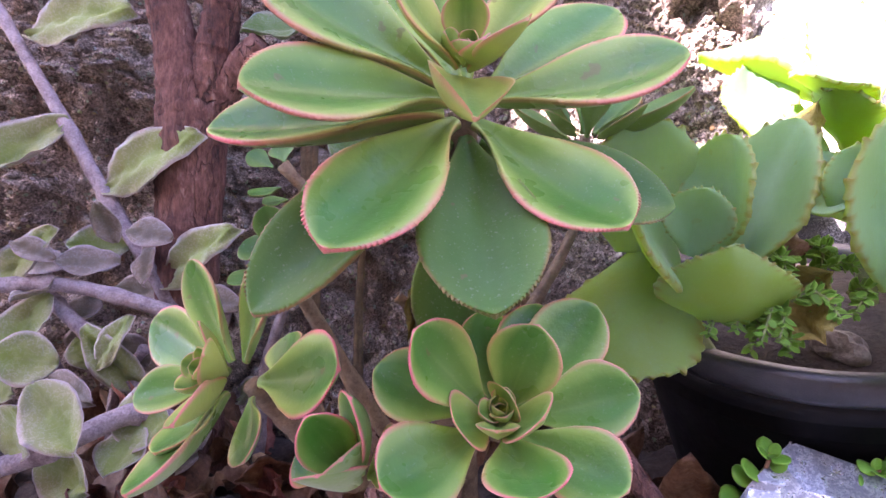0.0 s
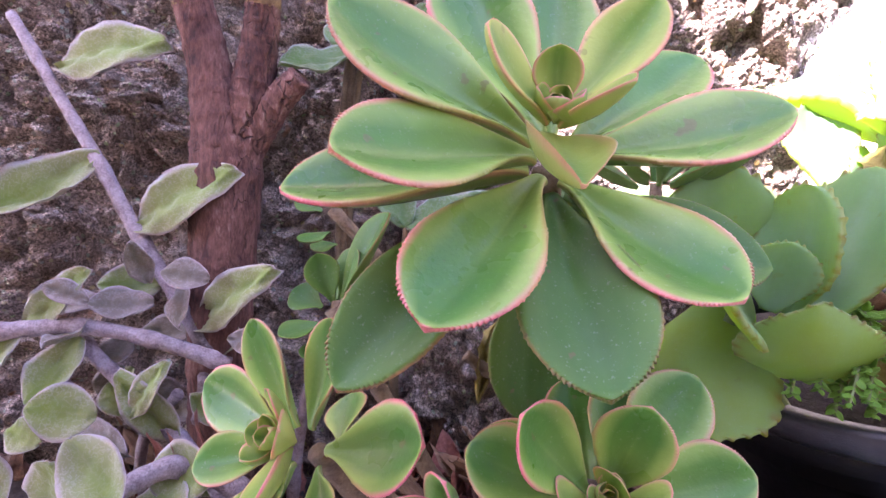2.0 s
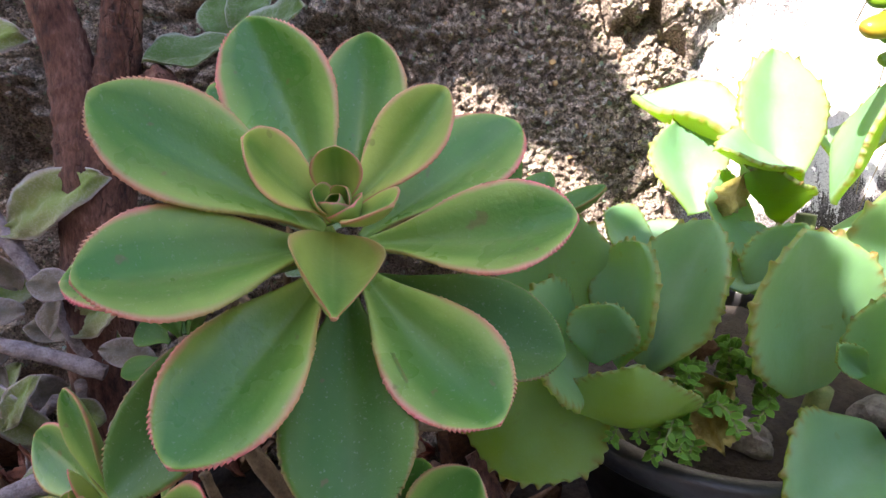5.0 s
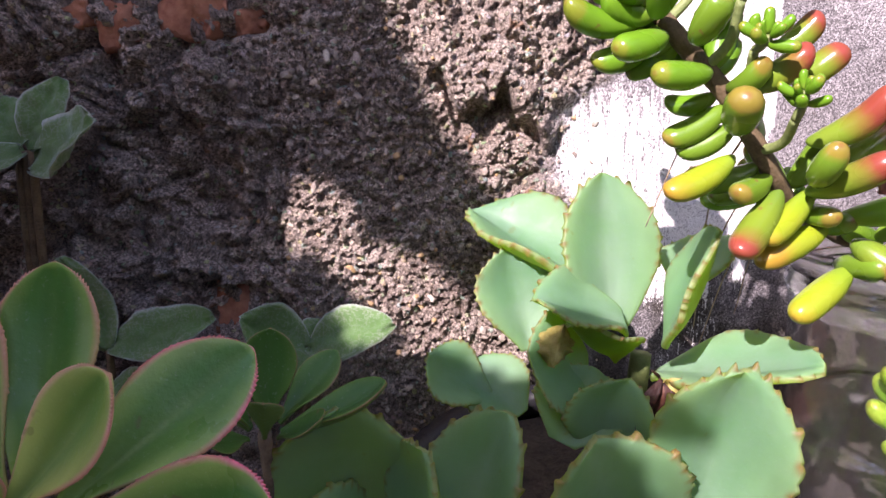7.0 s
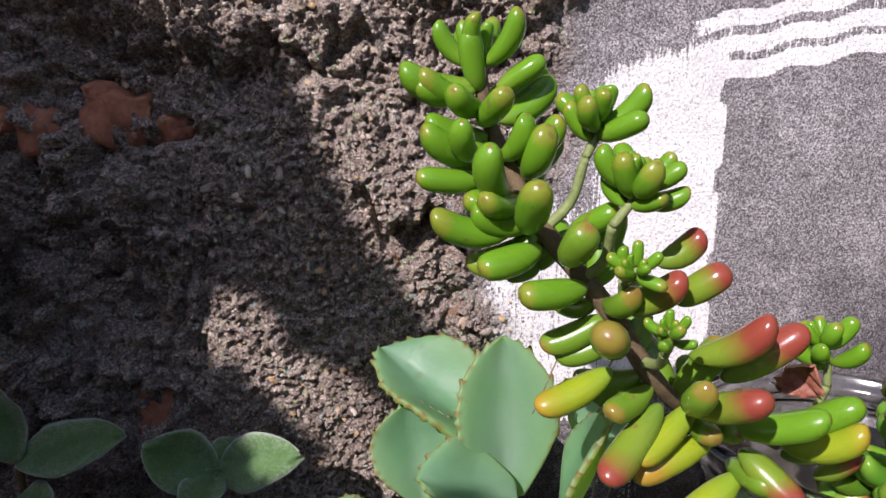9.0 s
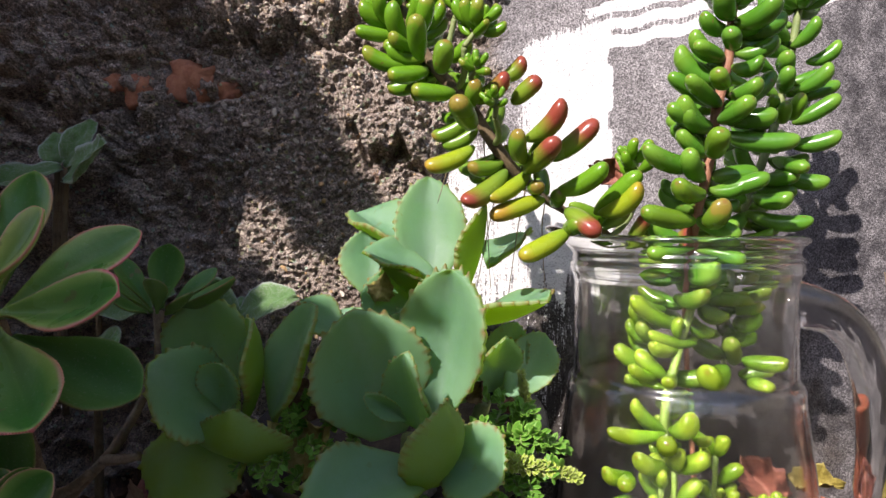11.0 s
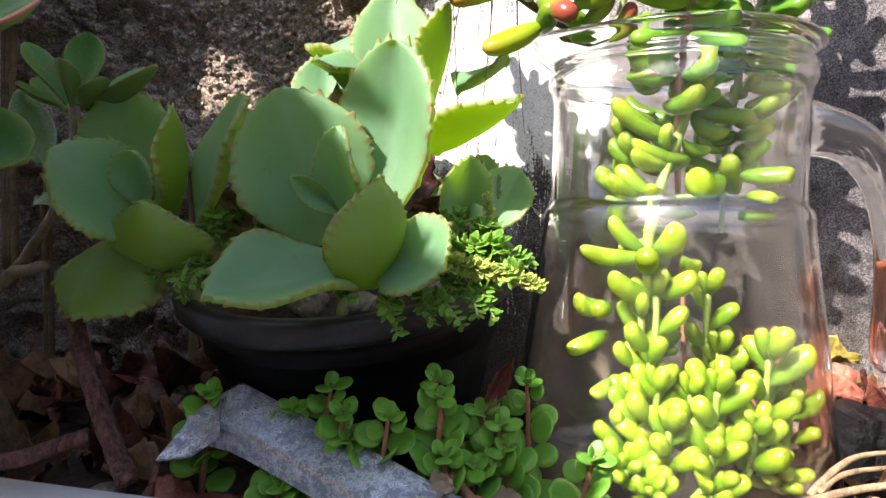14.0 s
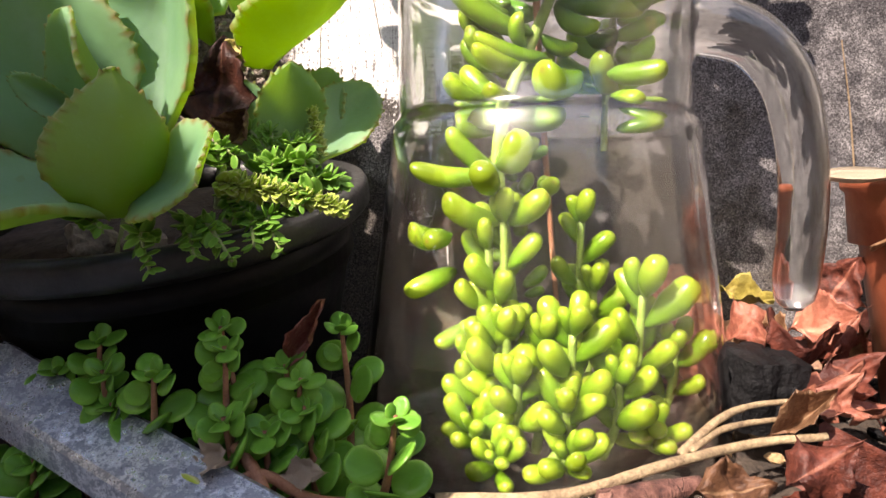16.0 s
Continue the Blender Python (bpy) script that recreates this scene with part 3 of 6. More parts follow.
def tube_mesh(name, points, radii, n=9, steps=8, rough=0.0, seed=0, knots=0.0):
    path = smooth_path(points, steps)
    rng = random.Random(seed)
    total = len(path) - 1
    verts, faces = [], []
    side = Vector((0.3, 1, 0.2))
    for i, q in enumerate(path):
        way = (path[min(total, i + 1)] - path[max(0, i - 1)]).normalized()
        side = (side - way * side.dot(way)).normalized()
        other = way.cross(side)
        f = i / total * (len(radii) - 1)
        k = min(len(radii) - 2, int(f))
        r = radii[k] + (radii[k + 1] - radii[k]) * (f - k)
        r *= 1 + knots * max(0.0, math.sin(i * 0.9)) ** 6
        for j in range(n):
            a = 2 * math.pi * j / n
            rr = r * (1 + rough * rng.uniform(-1, 1))
            verts.append(q + rr * (math.cos(a) * side + math.sin(a) * other))
    for i in range(total):
        for j in range(n):
            k = (j + 1) % n
            faces.append((i * n + j, i * n + k, (i + 1) * n + k, (i + 1) * n + j))
    faces.append(tuple(range(n))[::-1])
    faces.append(tuple(range(total * n, total * n + n)))
    return mesh_from(name, verts, faces)


def tube(name, points, radii, material, parent, n=9, label="", **kw):
    """A tapered tube as a part; its mesh is stored about its first point."""
    o = Vector(points[0])
    me = tube_mesh(name, [Vector(p) - o for p in points], radii, n, **kw)
    return place(name, me, material, parent, Matrix.Translation(o), label)


def lathe_mesh(name, profile, n=48, shape=None, smooth=True):
    """A solid of revolution from (radius, height) pairs; a closed profile gives a hollow body."""
    verts, faces = [], []
    for r, z in profile:
        for j in range(n):
            a = 2 * math.pi * j / n
            v = Vector((r * math.cos(a), r * math.sin(a), z))
            verts.append(shape(v) if shape else v)
    for i in range(len(profile) - 1):
        for j in range(n):
            k = (j + 1) % n
            faces.append((i * n + j, i * n + k, (i + 1) * n + k, (i + 1) * n + j))
    faces.append(tuple(range(n))[::-1])
    faces.append(tuple(range((len(profile) - 1) * n, len(profile) * n)))
    return mesh_from(name, verts, faces, smooth=smooth)


def leaf_pose(base, tip, up, width, turn=0.0):
    """The pose that lays a unit leaf from base to tip, upper side towards up, at that width."""
    base, tip = Vector(base), Vector(tip)
    y = tip - base
    length = y.length
    y.normalize()
    z = Vector(up) - y * Vector(up).dot(y)
    if z.length < 1e-4:
        z = Vector((0, -0.3, 1)) - y * Vector((0, -0.3, 1)).dot(y)
    z.normalize()
    m = Matrix((y.cross(z), y, z)).transposed().to_4x4()
    return Matrix.Translation(base) @ m @ pose(0, 0, 0, 0, turn, 0) @ Matrix.Diagonal((width, length, length, 1))


def bean_pose(base, tip, width, seed=0):
    base, tip = Vector(base), Vector(tip)
    m = leaf_pose(base, tip, (0.2, -0.4, 0.9), width)
    length = (tip - base).length
    return m @ Matrix.Diagonal((1, 1, width / length, 1))


def beans(plant, rows, material, seed=0):
    """Bean leaves by foot and tip and width, all in mm."""
    rng = random.Random(seed)
    for bx, by, bz, x, y, z, w in rows:
        place("leaf", rng.choice(BEAN_MESHES), material, plant, bean_pose(Vector((bx, by, bz)) / 1000, Vector((x, y, z)) / 1000, w * 0.86 / 1000))


def fill_beans(plant, points, material, count, length, lo, hi, seed):
    """Further beans round a stem, leaning to the wall side, that close its gaps."""
    rng = random.Random(seed)
    path = smooth_path(points, 12)
    for i in range(count):
        f = (lo + (hi - lo) * (i + 0.5) / count) * (len(path) - 1)
        at = path[int(f)]
        way = (path[min(len(path) - 1, int(f) + 1)] - path[max(0, int(f) - 1)]).normalized()
        out = Vector((rng.uniform(-1, 1), rng.uniform(-0.5, 1), rng.uniform(-0.3, 0.5)))
        out = (out - way * out.dot(way)).normalized()
        d = (out + way * rng.uniform(0.1, 0.6)).normalized()
        size = length * rng.uniform(0.8, 1.15)
        place("leaf", rng.choice(BEAN_MESHES), material, plant, bean_pose(at + out * 0.002, at + d * size, size * 0.4))


def rosette(plant, centre, axis, leaves, material, meshes, foot=0.006, seed=1, sink=0.0, name="leaf", slim=1.0):
    """Leaves round a centre: each by its tip in mm from the centre, and its width in mm."""
    rng = random.Random(seed)
    c, axis = Vector(centre), Vector(axis).normalized()
    for dx, dy, dz, w in leaves:
        tip = c + Vector((dx, dy, dz)) / 1000
        out = (tip - c).normalized()
        base = c + (out - axis * out.dot(axis)) * foot - axis * (sink + 0.016 * max(0.0, 0.35 - out.dot(axis)))
        place(name, rng.choice(meshes), material, plant, leaf_pose(base, tip, axis, w * slim / 1000, rng.uniform(-6, 6)))


def bud(plant, centre, axis, size, material, meshes, count=7, width=0.55, spread=(0.25, 0.75), seed=0, name="leaf", plump=False):
    """The tight young leaves in the heart of a rosette."""
    rng = random.Random(seed)
    axis = Vector(axis).normalized()
    s = axis.orthogonal().normalized()
    o = axis.cross(s)
    for i in range(count):
        a = i * 2.39996 + seed
        f = i / max(1, count - 1)
        out = math.cos(a) * s + math.sin(a) * o
        way = (axis * (1.1 - spread[0] - (spread[1] - spread[0]) * f) + out * (spread[0] + (spread[1] - spread[0]) * f)).normalized()
        length = size * (0.55 + 0.45 * f) * rng.uniform(0.9, 1.1)
        base = Vector(centre) + out * size * 0.08
        m = bean_pose(base, base + way * length, length * width) if plump else leaf_pose(base, base + way * length, axis - way * 0.2 - out, length * width, 0)
        place(name, rng.choice(meshes), material, plant, m)


# ---- the walls and the ground ----
def edge_of_rough(z):
    """How far along x the broken earthen render reaches at a height."""
    return 0.172 + 0.042 * step(0.225, 0.31, z) + 0.007 * math.sin(z * 70) + 0.004 * math.sin(z * 190)


def lip(x, z, x0, x1, zc, slope, size):
    """A broken lip of render along a slanting line: proud above, hollow below."""
    d = (z - zc) - slope * (x - x0) + 0.007 * math.sin(x * 160 + zc * 90) + 0.0035 * math.sin(x * 410)
    inside = step(x0 - 0.012, x0 + 0.012, x) * (1 - step(x1 - 0.012, x1 + 0.004, x))
    return inside * (step(-0.006, 0.0, d) * (1 - step(0.002, 0.03, d)) * size - step(-0.02, -0.008, d) * (1 - step(-0.008, -0.002, d)) * size * 1.1)


def wall_relief(x, z):
    rough = 1 - step(-0.014, 0.014, x - edge_of_rough(z))
    p = Vector((x, z, 0.0))
    warp = Vector((noise.noise(p * 40), noise.noise(p * 40 + Vector((9, 3, 1))), 0)) * 0.9
    lump = noise.fractal(p * 20, 1.0, 2.1, 4) * 0.011
    clod = (0.4 - noise.voronoi(p * 70 + warp)[0][0]) * 0.010
    crumb = (0.4 - noise.voronoi(p * 170 + warp * 2)[0][0]) * 0.0055
    grain = noise.fractal(p * 330, 0.7, 2.2, 2) * 0.0024 + noise.noise(p * 760) * 0.0012 - 0.0026 * step(0.18, 0.42, noise.noise(p * 260 + Vector((4, 7, 2))))
    middle = step(0.028, 0.05, x) * (1 - step(0.12, 0.17, x)) * (1 - step(0.28, 0.32, z))
    broken = lump * (1 - 0.7 * middle) + 1.25 * clod * (1 - 0.75 * middle) + 1.3 * crumb * (1 - 0.3 * middle) + grain
    broken += 0.008 * step(0.022, 0.045, x) - 0.004 * step(0.17, 0.21, x)
    broken += lip(x, z, 0.115, 0.203, 0.274, -0.42, 0.010) + lip(x, z, 0.03, 0.125, 0.338, 0.12, 0.0055)
    broken += (1 - step(0.0, 0.045, x)) * (0.9 * clod + 0.55 * lump + 0.5 * crumb)
    groove = abs(x - 0.034 - 0.004 * math.sin(z * 60)) / 0.005
    broken -= 0.005 * math.exp(-groove * groove) * (1 - step(0.30, 0.33, z))
    even = noise.fractal(p * 25, 1.0, 2.0, 3) * 0.0012 
    return rough * broken + (1 - rough) * even, rough


def painted(x, z):
    """Where white paint was brushed on the smooth render: how thickly, from 0 to 1."""
    edge = 0.2905 + 0.0012 * math.sin(z * 130) + 0.0008 * math.sin(z * 310)
    band = step(0.212, 0.250, x) * 0.98 * (1 - step(edge, edge + 0.0015, x)) * (1 - step(0.325, 0.352, z - (x - 0.26) * 0.25))
    band *= 0.86 + 0.14 * step(0.2, 0.30, z)
    band *= step(0.140, 0.168, z + 0.010 * math.sin(x * 300) + 0.006 * math.sin(x * 710) - 0.35 * max(0.0, x - 0.235))
    wash = 0.62 * step(0.165, 0.185, x) * (1 - step(0.24, 0.27, x)) * (1 - step(0.24, 0.30, z)) * step(0.138, 0.160, z)
    s = z - 0.3255 - (x - 0.289) * 0.2 + 0.0012 * math.sin(x * 210)
    stroke = 0.0
    for low, high, thick in ((0.0, 0.0085, 0.78), (0.0085, 0.0125, 0.38), (0.0125, 0.020, 0.74), (0.020, 0.0245, 0.34), (0.0245, 0.032, 0.7)):
        if low < s <= high:
            stroke = thick
    stroke *= step(0.255, 0.285, x) if s > 0.01 else step(0.283, 0.29, x)
    drips = 0.34 * step(0.226, 0.236, x) * (1 - step(0.262, 0.274, x)) * step(0.03, 0.07, z) * (1 - step(0.15, 0.17, z))
    return max(band, stroke, wash, drips, 0.0)


WALL_Y = 0.431


def sheet(name, x0, x1, nx, z0, z1, nz, label):
    xs, zs = np.linspace(x0, x1, nx + 1), np.linspace(z0, z1, nz + 1)
    if name == "wall_back":     # finer where the broken render is
        xs = np.concatenate([np.linspace(x0, -0.2, 130, False), np.linspace(-0.2, -0.1, 110, False), np.linspace(-0.1, 0.25, 560, False), np.linspace(0.25, x1, 151)])
        zs = np.concatenate([np.linspace(z0, 0.09, 70, False), np.linspace(0.09, 0.37, 440, False), np.linspace(0.37, z1, 61)])
    verts, faces, rough, paint = [], [], [], []
    for z in zs:
        for x in xs:
            h, r = wall_relief(x, z)
            verts.append((x, WALL_Y - h, z)), rough.append(r), paint.append(painted(x, z))
    for i in range(nz):
        for j in range(nx):
            a = i * (nx + 1) + j
            faces.append((a, a + 1, a + nx + 2, a + nx + 1))
    n0 = len(verts)
    for x, z in ((x0, z0), (x1, z0), (x1, z1), (x0, z1)):
        verts.append((x, WALL_Y + 0.2, z)), rough.append(1.0), paint.append(0.0)
    faces.append((n0 + 1, n0, n0 + 3, n0 + 2))
    low, high = list(range(nx + 1)), [nz * (nx + 1) + j for j in range(nx + 1)]
    left, right = [i * (nx + 1) for i in range(nz + 1)], [i * (nx + 1) + nx for i in range(nz + 1)]
    faces += [(*low[::-1], n0, n0 + 1), (*high, n0 + 2, n0 + 3), (*left, n0 + 3, n0), (*right[::-1], n0 + 1, n0 + 2)]
    ob = place(name, mesh_from(name, verts, faces, {"rough": rough, "paint": paint}), WALL)
    return tagged(ob, label, "wall", kind="structure")


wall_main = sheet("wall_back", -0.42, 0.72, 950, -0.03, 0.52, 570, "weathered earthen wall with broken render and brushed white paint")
sheet("wall_back_upper", -2.0, 2.4, 110, 0.522, 2.2, 40, "upper part of the weathered garden wall")
sheet("wall_back_far", -2.0, -0.422, 60, -0.03, 0.52, 20, "rough garden wall beyond the plants")
sheet("wall_back_end", 0.722, 2.4, 60, -0.03, 0.52, 20, "rendered garden wall beyond the pots")


def plain_wall(name, x0, x1, y0, y1, z1):
    verts = [(x, y, z) for z in (-0.02, z1) for x, y in ((x0, y0), (x1, y0), (x1, y1), (x0, y1))]
    faces = [(0, 1, 5, 4), (1, 2, 6, 5), (2, 3, 7, 6), (3, 0, 4, 7), (4, 5, 6, 7), (3, 2, 1, 0)]
    tagged(place(name, mesh_from(name, verts, faces, smooth=False), PLASTER), "plain rendered wall added out of view", "wall", kind="structure")


# unseen walls added; the front one holds back low sky light
plain_wall("wall_front", -3.0, 3.0, -2.25, -2.1, 1.0)
plain_wall("wall_right", 2.4, 2.55, -2.1, 0.43, 1.6)


def brick_piece(x, z, w, h, seed):
    rng = random.Random(seed)
    bm = bmesh.new()
    bmesh.ops.create_cube(bm, size=1.0)
    bmesh.ops.subdivide_edges(bm, edges=bm.edges[:], cuts=7, use_grid_fill=True)
    for v in bm.verts:
        p = v.co.copy()
        q = Vector((p.x, p.y * 0.5, p.z)).normalized() * 0.56
        p = p.lerp(q, 0.3) + Vector([noise.noise(p * 3 + Vector((seed * 3.7, k * 5, 0))) for k in range(3)]) * 0.22
        v.co = Vector((p.x * w, p.y * 0.022, p.z * h))
    me = bpy.data.meshes.new("brick")
    bm.to_mesh(me)
    bm.free()
    me.polygons.foreach_set("use_smooth", [True] * len(me.polygons))
    place("brick", me, BRICK, wall_main, pose(x, WALL_Y - wall_relief(x, z)[0] + 0.0075, z, 0, rng.uniform(-8, 8), rng.uniform(-6, 6)))


for k, (x, z, w, h) in enumerate([(-0.002, 0.309, 0.032, 0.026), (-0.038, 0.302, 0.018, 0.022), (0.004, 0.155, 0.022, 0.030), (0.020, 0.303, 0.022, 0.012), (-0.056, 0.306, 0.014, 0.012)]):
    brick_piece(x, z, w, h, k)

def grit():
    """Small stones bedded in the broken render."""
    rng = random.Random(31)
    verts, faces = [], []
    for k in range(1500):
        x, z = rng.gauss(0.1, 0.055), rng.uniform(0.06, 0.37)
        if not -0.2 < x < 0.2:
            continue
        h = wall_relief(x, z)[0]
        big = rng.choice((0.55, 0.55, 0.7, 1.0, 1.25))
        s = Vector((rng.uniform(0.0008, 0.0020) * big, 0.0007, rng.uniform(0.0008, 0.0020) * big * rng.choice((1, 1, 1.7))))
        turn = pose(0, 0, 0, rng.uniform(-20, 20), rng.uniform(0, 180), rng.uniform(-20, 20)).to_3x3()
        o, n0 = Vector((x, WALL_Y - h - 0.0004, z)), len(verts)
        ring = [Vector((math.cos(a), 0, math.sin(a))) * rng.uniform(0.75, 1.1) for a in (0.2, 1.1, 2.3, 3.4, 4.3, 5.4)]
        for q in [Vector((v.x, 0.9, v.z)) for v in ring] + [Vector((v.x * 0.8, -0.4, v.z * 0.8)) for v in ring] + [Vector((0.1, -0.9, 0))]:
            verts.append(o + turn @ Vector((q.x * s.x, q.y * s.y, q.z * s.z)))
        for j in range(6):
            m = (j + 1) % 6
            faces += [(n0 + j, n0 + m, n0 + 6 + m, n0 + 6 + j), (n0 + 6 + j, n0 + 6 + m, n0 + 12)]
    tagged(place("gravel", mesh_from("gravel", verts, faces, smooth=False), GRIT, wall_main, label="small pale stones bedded in the render"), kind="stuff")


grit()

# soil from the wall forward to well behind the camera
def ground_height(x, y):
    p = Vector((x, y, 0))
    near = 1 - step(0.16, 0.2, abs(x - 0.1) - 0.35)
    return -0.004 + (noise.fractal(p * 30, 1.0, 2.0, 4) * 0.007 + noise.fractal(p * 140, 0.9, 2.0, 2) * 0.0025) * near


def ground_sheet():
    xs = np.concatenate([np.linspace(-3, -0.45, 8), np.linspace(-0.44, 0.74, 260), np.linspace(0.78, 3, 8)])
    ys = np.concatenate([np.linspace(-3, 0.14, 10), np.linspace(0.15, 0.46, 70)])
    verts = [(x, y, ground_height(x, y) if y > 0.14 else -0.01) for y in ys for x in xs]
    n = len(xs)
    faces = [(i * n + j, i * n + j + 1, (i + 1) * n + j + 1, (i + 1) * n + j) for i in range(len(ys) - 1) for j in range(n - 1)]
    return tagged(place("ground", mesh_from("ground", verts, faces), SOIL), "dark crumbly garden soil with litter", "ground", kind="structure")


ground_sheet()
# sheet added unseen over the left bed; sun passes its ragged edge and holes
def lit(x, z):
    """Where the added sheet lets sun through: past its ragged edge, through its holes."""
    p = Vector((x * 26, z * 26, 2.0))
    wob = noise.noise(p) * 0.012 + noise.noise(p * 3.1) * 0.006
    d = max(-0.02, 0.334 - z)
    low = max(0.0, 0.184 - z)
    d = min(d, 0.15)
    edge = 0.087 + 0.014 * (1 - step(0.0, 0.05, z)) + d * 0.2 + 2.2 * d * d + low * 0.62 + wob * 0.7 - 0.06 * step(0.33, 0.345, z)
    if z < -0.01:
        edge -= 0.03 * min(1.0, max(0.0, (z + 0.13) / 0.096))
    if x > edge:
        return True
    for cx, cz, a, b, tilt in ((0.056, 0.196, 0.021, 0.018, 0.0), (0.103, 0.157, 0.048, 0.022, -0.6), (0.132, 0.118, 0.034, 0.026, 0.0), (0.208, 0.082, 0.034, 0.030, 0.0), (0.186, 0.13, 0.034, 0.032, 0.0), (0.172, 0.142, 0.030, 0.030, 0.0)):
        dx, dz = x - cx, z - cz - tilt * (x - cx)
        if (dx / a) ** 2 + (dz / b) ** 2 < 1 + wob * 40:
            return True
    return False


def added_shade_sheet():
    """An unseen sheet added above and before the bed to shade its left part."""
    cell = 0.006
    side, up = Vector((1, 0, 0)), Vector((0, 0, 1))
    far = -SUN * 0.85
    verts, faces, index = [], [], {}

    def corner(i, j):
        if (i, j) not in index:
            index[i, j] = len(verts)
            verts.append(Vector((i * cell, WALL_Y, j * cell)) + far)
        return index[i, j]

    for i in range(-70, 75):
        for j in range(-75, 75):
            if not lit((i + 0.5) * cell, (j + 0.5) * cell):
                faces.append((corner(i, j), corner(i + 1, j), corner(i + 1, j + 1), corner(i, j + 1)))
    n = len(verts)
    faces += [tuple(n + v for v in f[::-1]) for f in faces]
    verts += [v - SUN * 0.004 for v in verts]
    return tagged(place("screen", mesh_from("screen", verts, faces, smooth=False), STRAW), "unseen sheet added to shade part of the bed", "screen", kind="structure")


added_shade_sheet()


def box(name, x0, x1, y0, y1, z0, z1, material, bevel=0.002, parent=None, m=None):
    bm = bmesh.new()
    bmesh.ops.create_cube(bm, size=1.0)
    c = Vector(((x0 + x1) / 2, (y0 + y1) / 2, (z0 + z1) / 2))
    for v in bm.verts:
        v.co = Vector((v.co.x * (x1 - x0), v.co.y * (y1 - y0), v.co.z * (z1 - z0)))
    bmesh.ops.bevel(bm, geom=bm.edges[:], offset=bevel, segments=2, affect='EDGES')
    me = bpy.data.meshes.new(name)
    bm.to_mesh(me)
    bm.free()
    return place(name, me, material, parent, (m or Matrix()) @ Matrix.Translation(c))


# white kerb pieces along the front of the bed
KERB_AT = pose(0, 0, 0, 0, 0, -8.4)
for x0, x1 in ((-0.034, 0.205), (-0.36, -0.037)):
    tagged(box("kerb", x0, x1, 0.12, 0.2636, -0.02, 0.012, BOARD, m=KERB_AT), "dusty white painted kerb slab", "kerb", "kerb slabs", "structure")

# ---- the aeonium ----
aeonium = thing("aeonium", (-0.005, 0.30, 0.0), "green aeonium with pink-rimmed rosettes on branching brown stems", "succulent")
A, B, C, E, D = Vector((0.013, 0.213, 0.172)), Vector((-0.06, 0.225, 0.085)), Vector((0.022, 0.19, 0.083)), Vector((-0.018, 0.205, 0.062)), Vector((0.055, 0.272, 0.163))
AX_A, AX_B, AX_C, AX_D = Vector((0.03, -0.72, 0.70)), Vector((-0.62, -0.66, 0.45)), Vector((0.0, -0.82, 0.58)), Vector((0.15, -0.3, 0.95))
BRANCH = {}
for key, pts, r in (("A", [(0.01, 0.31, -0.01), (0.01, 0.275, 0.05), (0.008, 0.245, 0.11), A - AX_A * 0.012], (0.006, 0.005, 0.0045, 0.0042)),
               ("B", [(-0.005, 0.31, 0.0), (-0.03, 0.28, 0.04), (-0.045, 0.25, 0.06), B - AX_B * 0.008], (0.0055, 0.0045, 0.004, 0.0032)),
               ("C", [(0.0, 0.275, 0.06), (0.012, 0.24, 0.07), C], (0.0045, 0.004, 0.005)),
               ("E", [(-0.01, 0.30, 0.02), (-0.02, 0.25, 0.045), E], (0.0045, 0.0035, 0.004)),
               ("D", [(0.008, 0.265, 0.07), (0.035, 0.27, 0.10), (0.053, 0.272, 0.135), D], (0.003, 0.0022, 0.0018, 0.002)),
               ("F", [(-0.005, 0.30, 0.02), (-0.03, 0.29, 0.06), (-0.062, 0.285, 0.118)], (0.004, 0.0034, 0.003)),
               ("G", [(-0.062, 0.285, 0.118), (-0.035, 0.30, 0.12), (-0.065, 0.3, 0.156)], (0.003, 0.0026, 0.0026))):
    BRANCH[key] = tube("stem", pts, r, STEM_BROWN, aeonium, rough=0.08, knots=0.2)
rosette(BRANCH["A"], A, AX_A, [(60, -7, 3, 34), (40, -26, -42, 36), (-31, -39, -47, 38), (-53, -32, -8, 38), (-72, -4, -14, 34), (-59, -7, 32, 38), (-27, 20, 55, 36), (5, 30, 51, 30), (48, 33, 26, 34), (-44, 37, 38, 26)], AEON, AEON_MESHES, sink=0.004, seed=3, slim=0.85)
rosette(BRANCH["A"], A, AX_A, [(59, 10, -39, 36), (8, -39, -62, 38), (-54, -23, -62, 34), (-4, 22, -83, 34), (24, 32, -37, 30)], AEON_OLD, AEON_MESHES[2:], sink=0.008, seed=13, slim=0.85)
rosette(BRANCH["A"], A + AX_A * 0.004, AX_A, [(28, 1, 32, 22), (-19, -18, 20, 19), (16, -23, 6, 15), (1, -6, 19, 13)], AEON_IN, AEON_MESHES, 0.003, seed=4)
place("leaf", FLOP_MESH, AEON_IN, BRANCH["A"], leaf_pose((0.012, 0.208, 0.171), (0.0165, 0.182, 0.1565), (0.27, -0.46, 0.84), 0.0225))
bud(BRANCH["A"], A + AX_A * 0.005, AX_A, 0.0125, AEON_IN, HEART_MESHES, 7, 0.85, (0.1, 0.5), seed=2)
rosette(BRANCH["B"], B, AX_B, [(-15, 9, 36, 22), (-30, -3, -6, 22), (-36, 25, 13, 26), (13, 0, 37, 24), (40, -25, 8, 32), (-12, -25, -16, 26), (12, -20, -20, 22), (-14, -35, -25, 26), (12, 25, 9, 26)], AEON, AEON_MESHES, seed=5, slim=0.8)
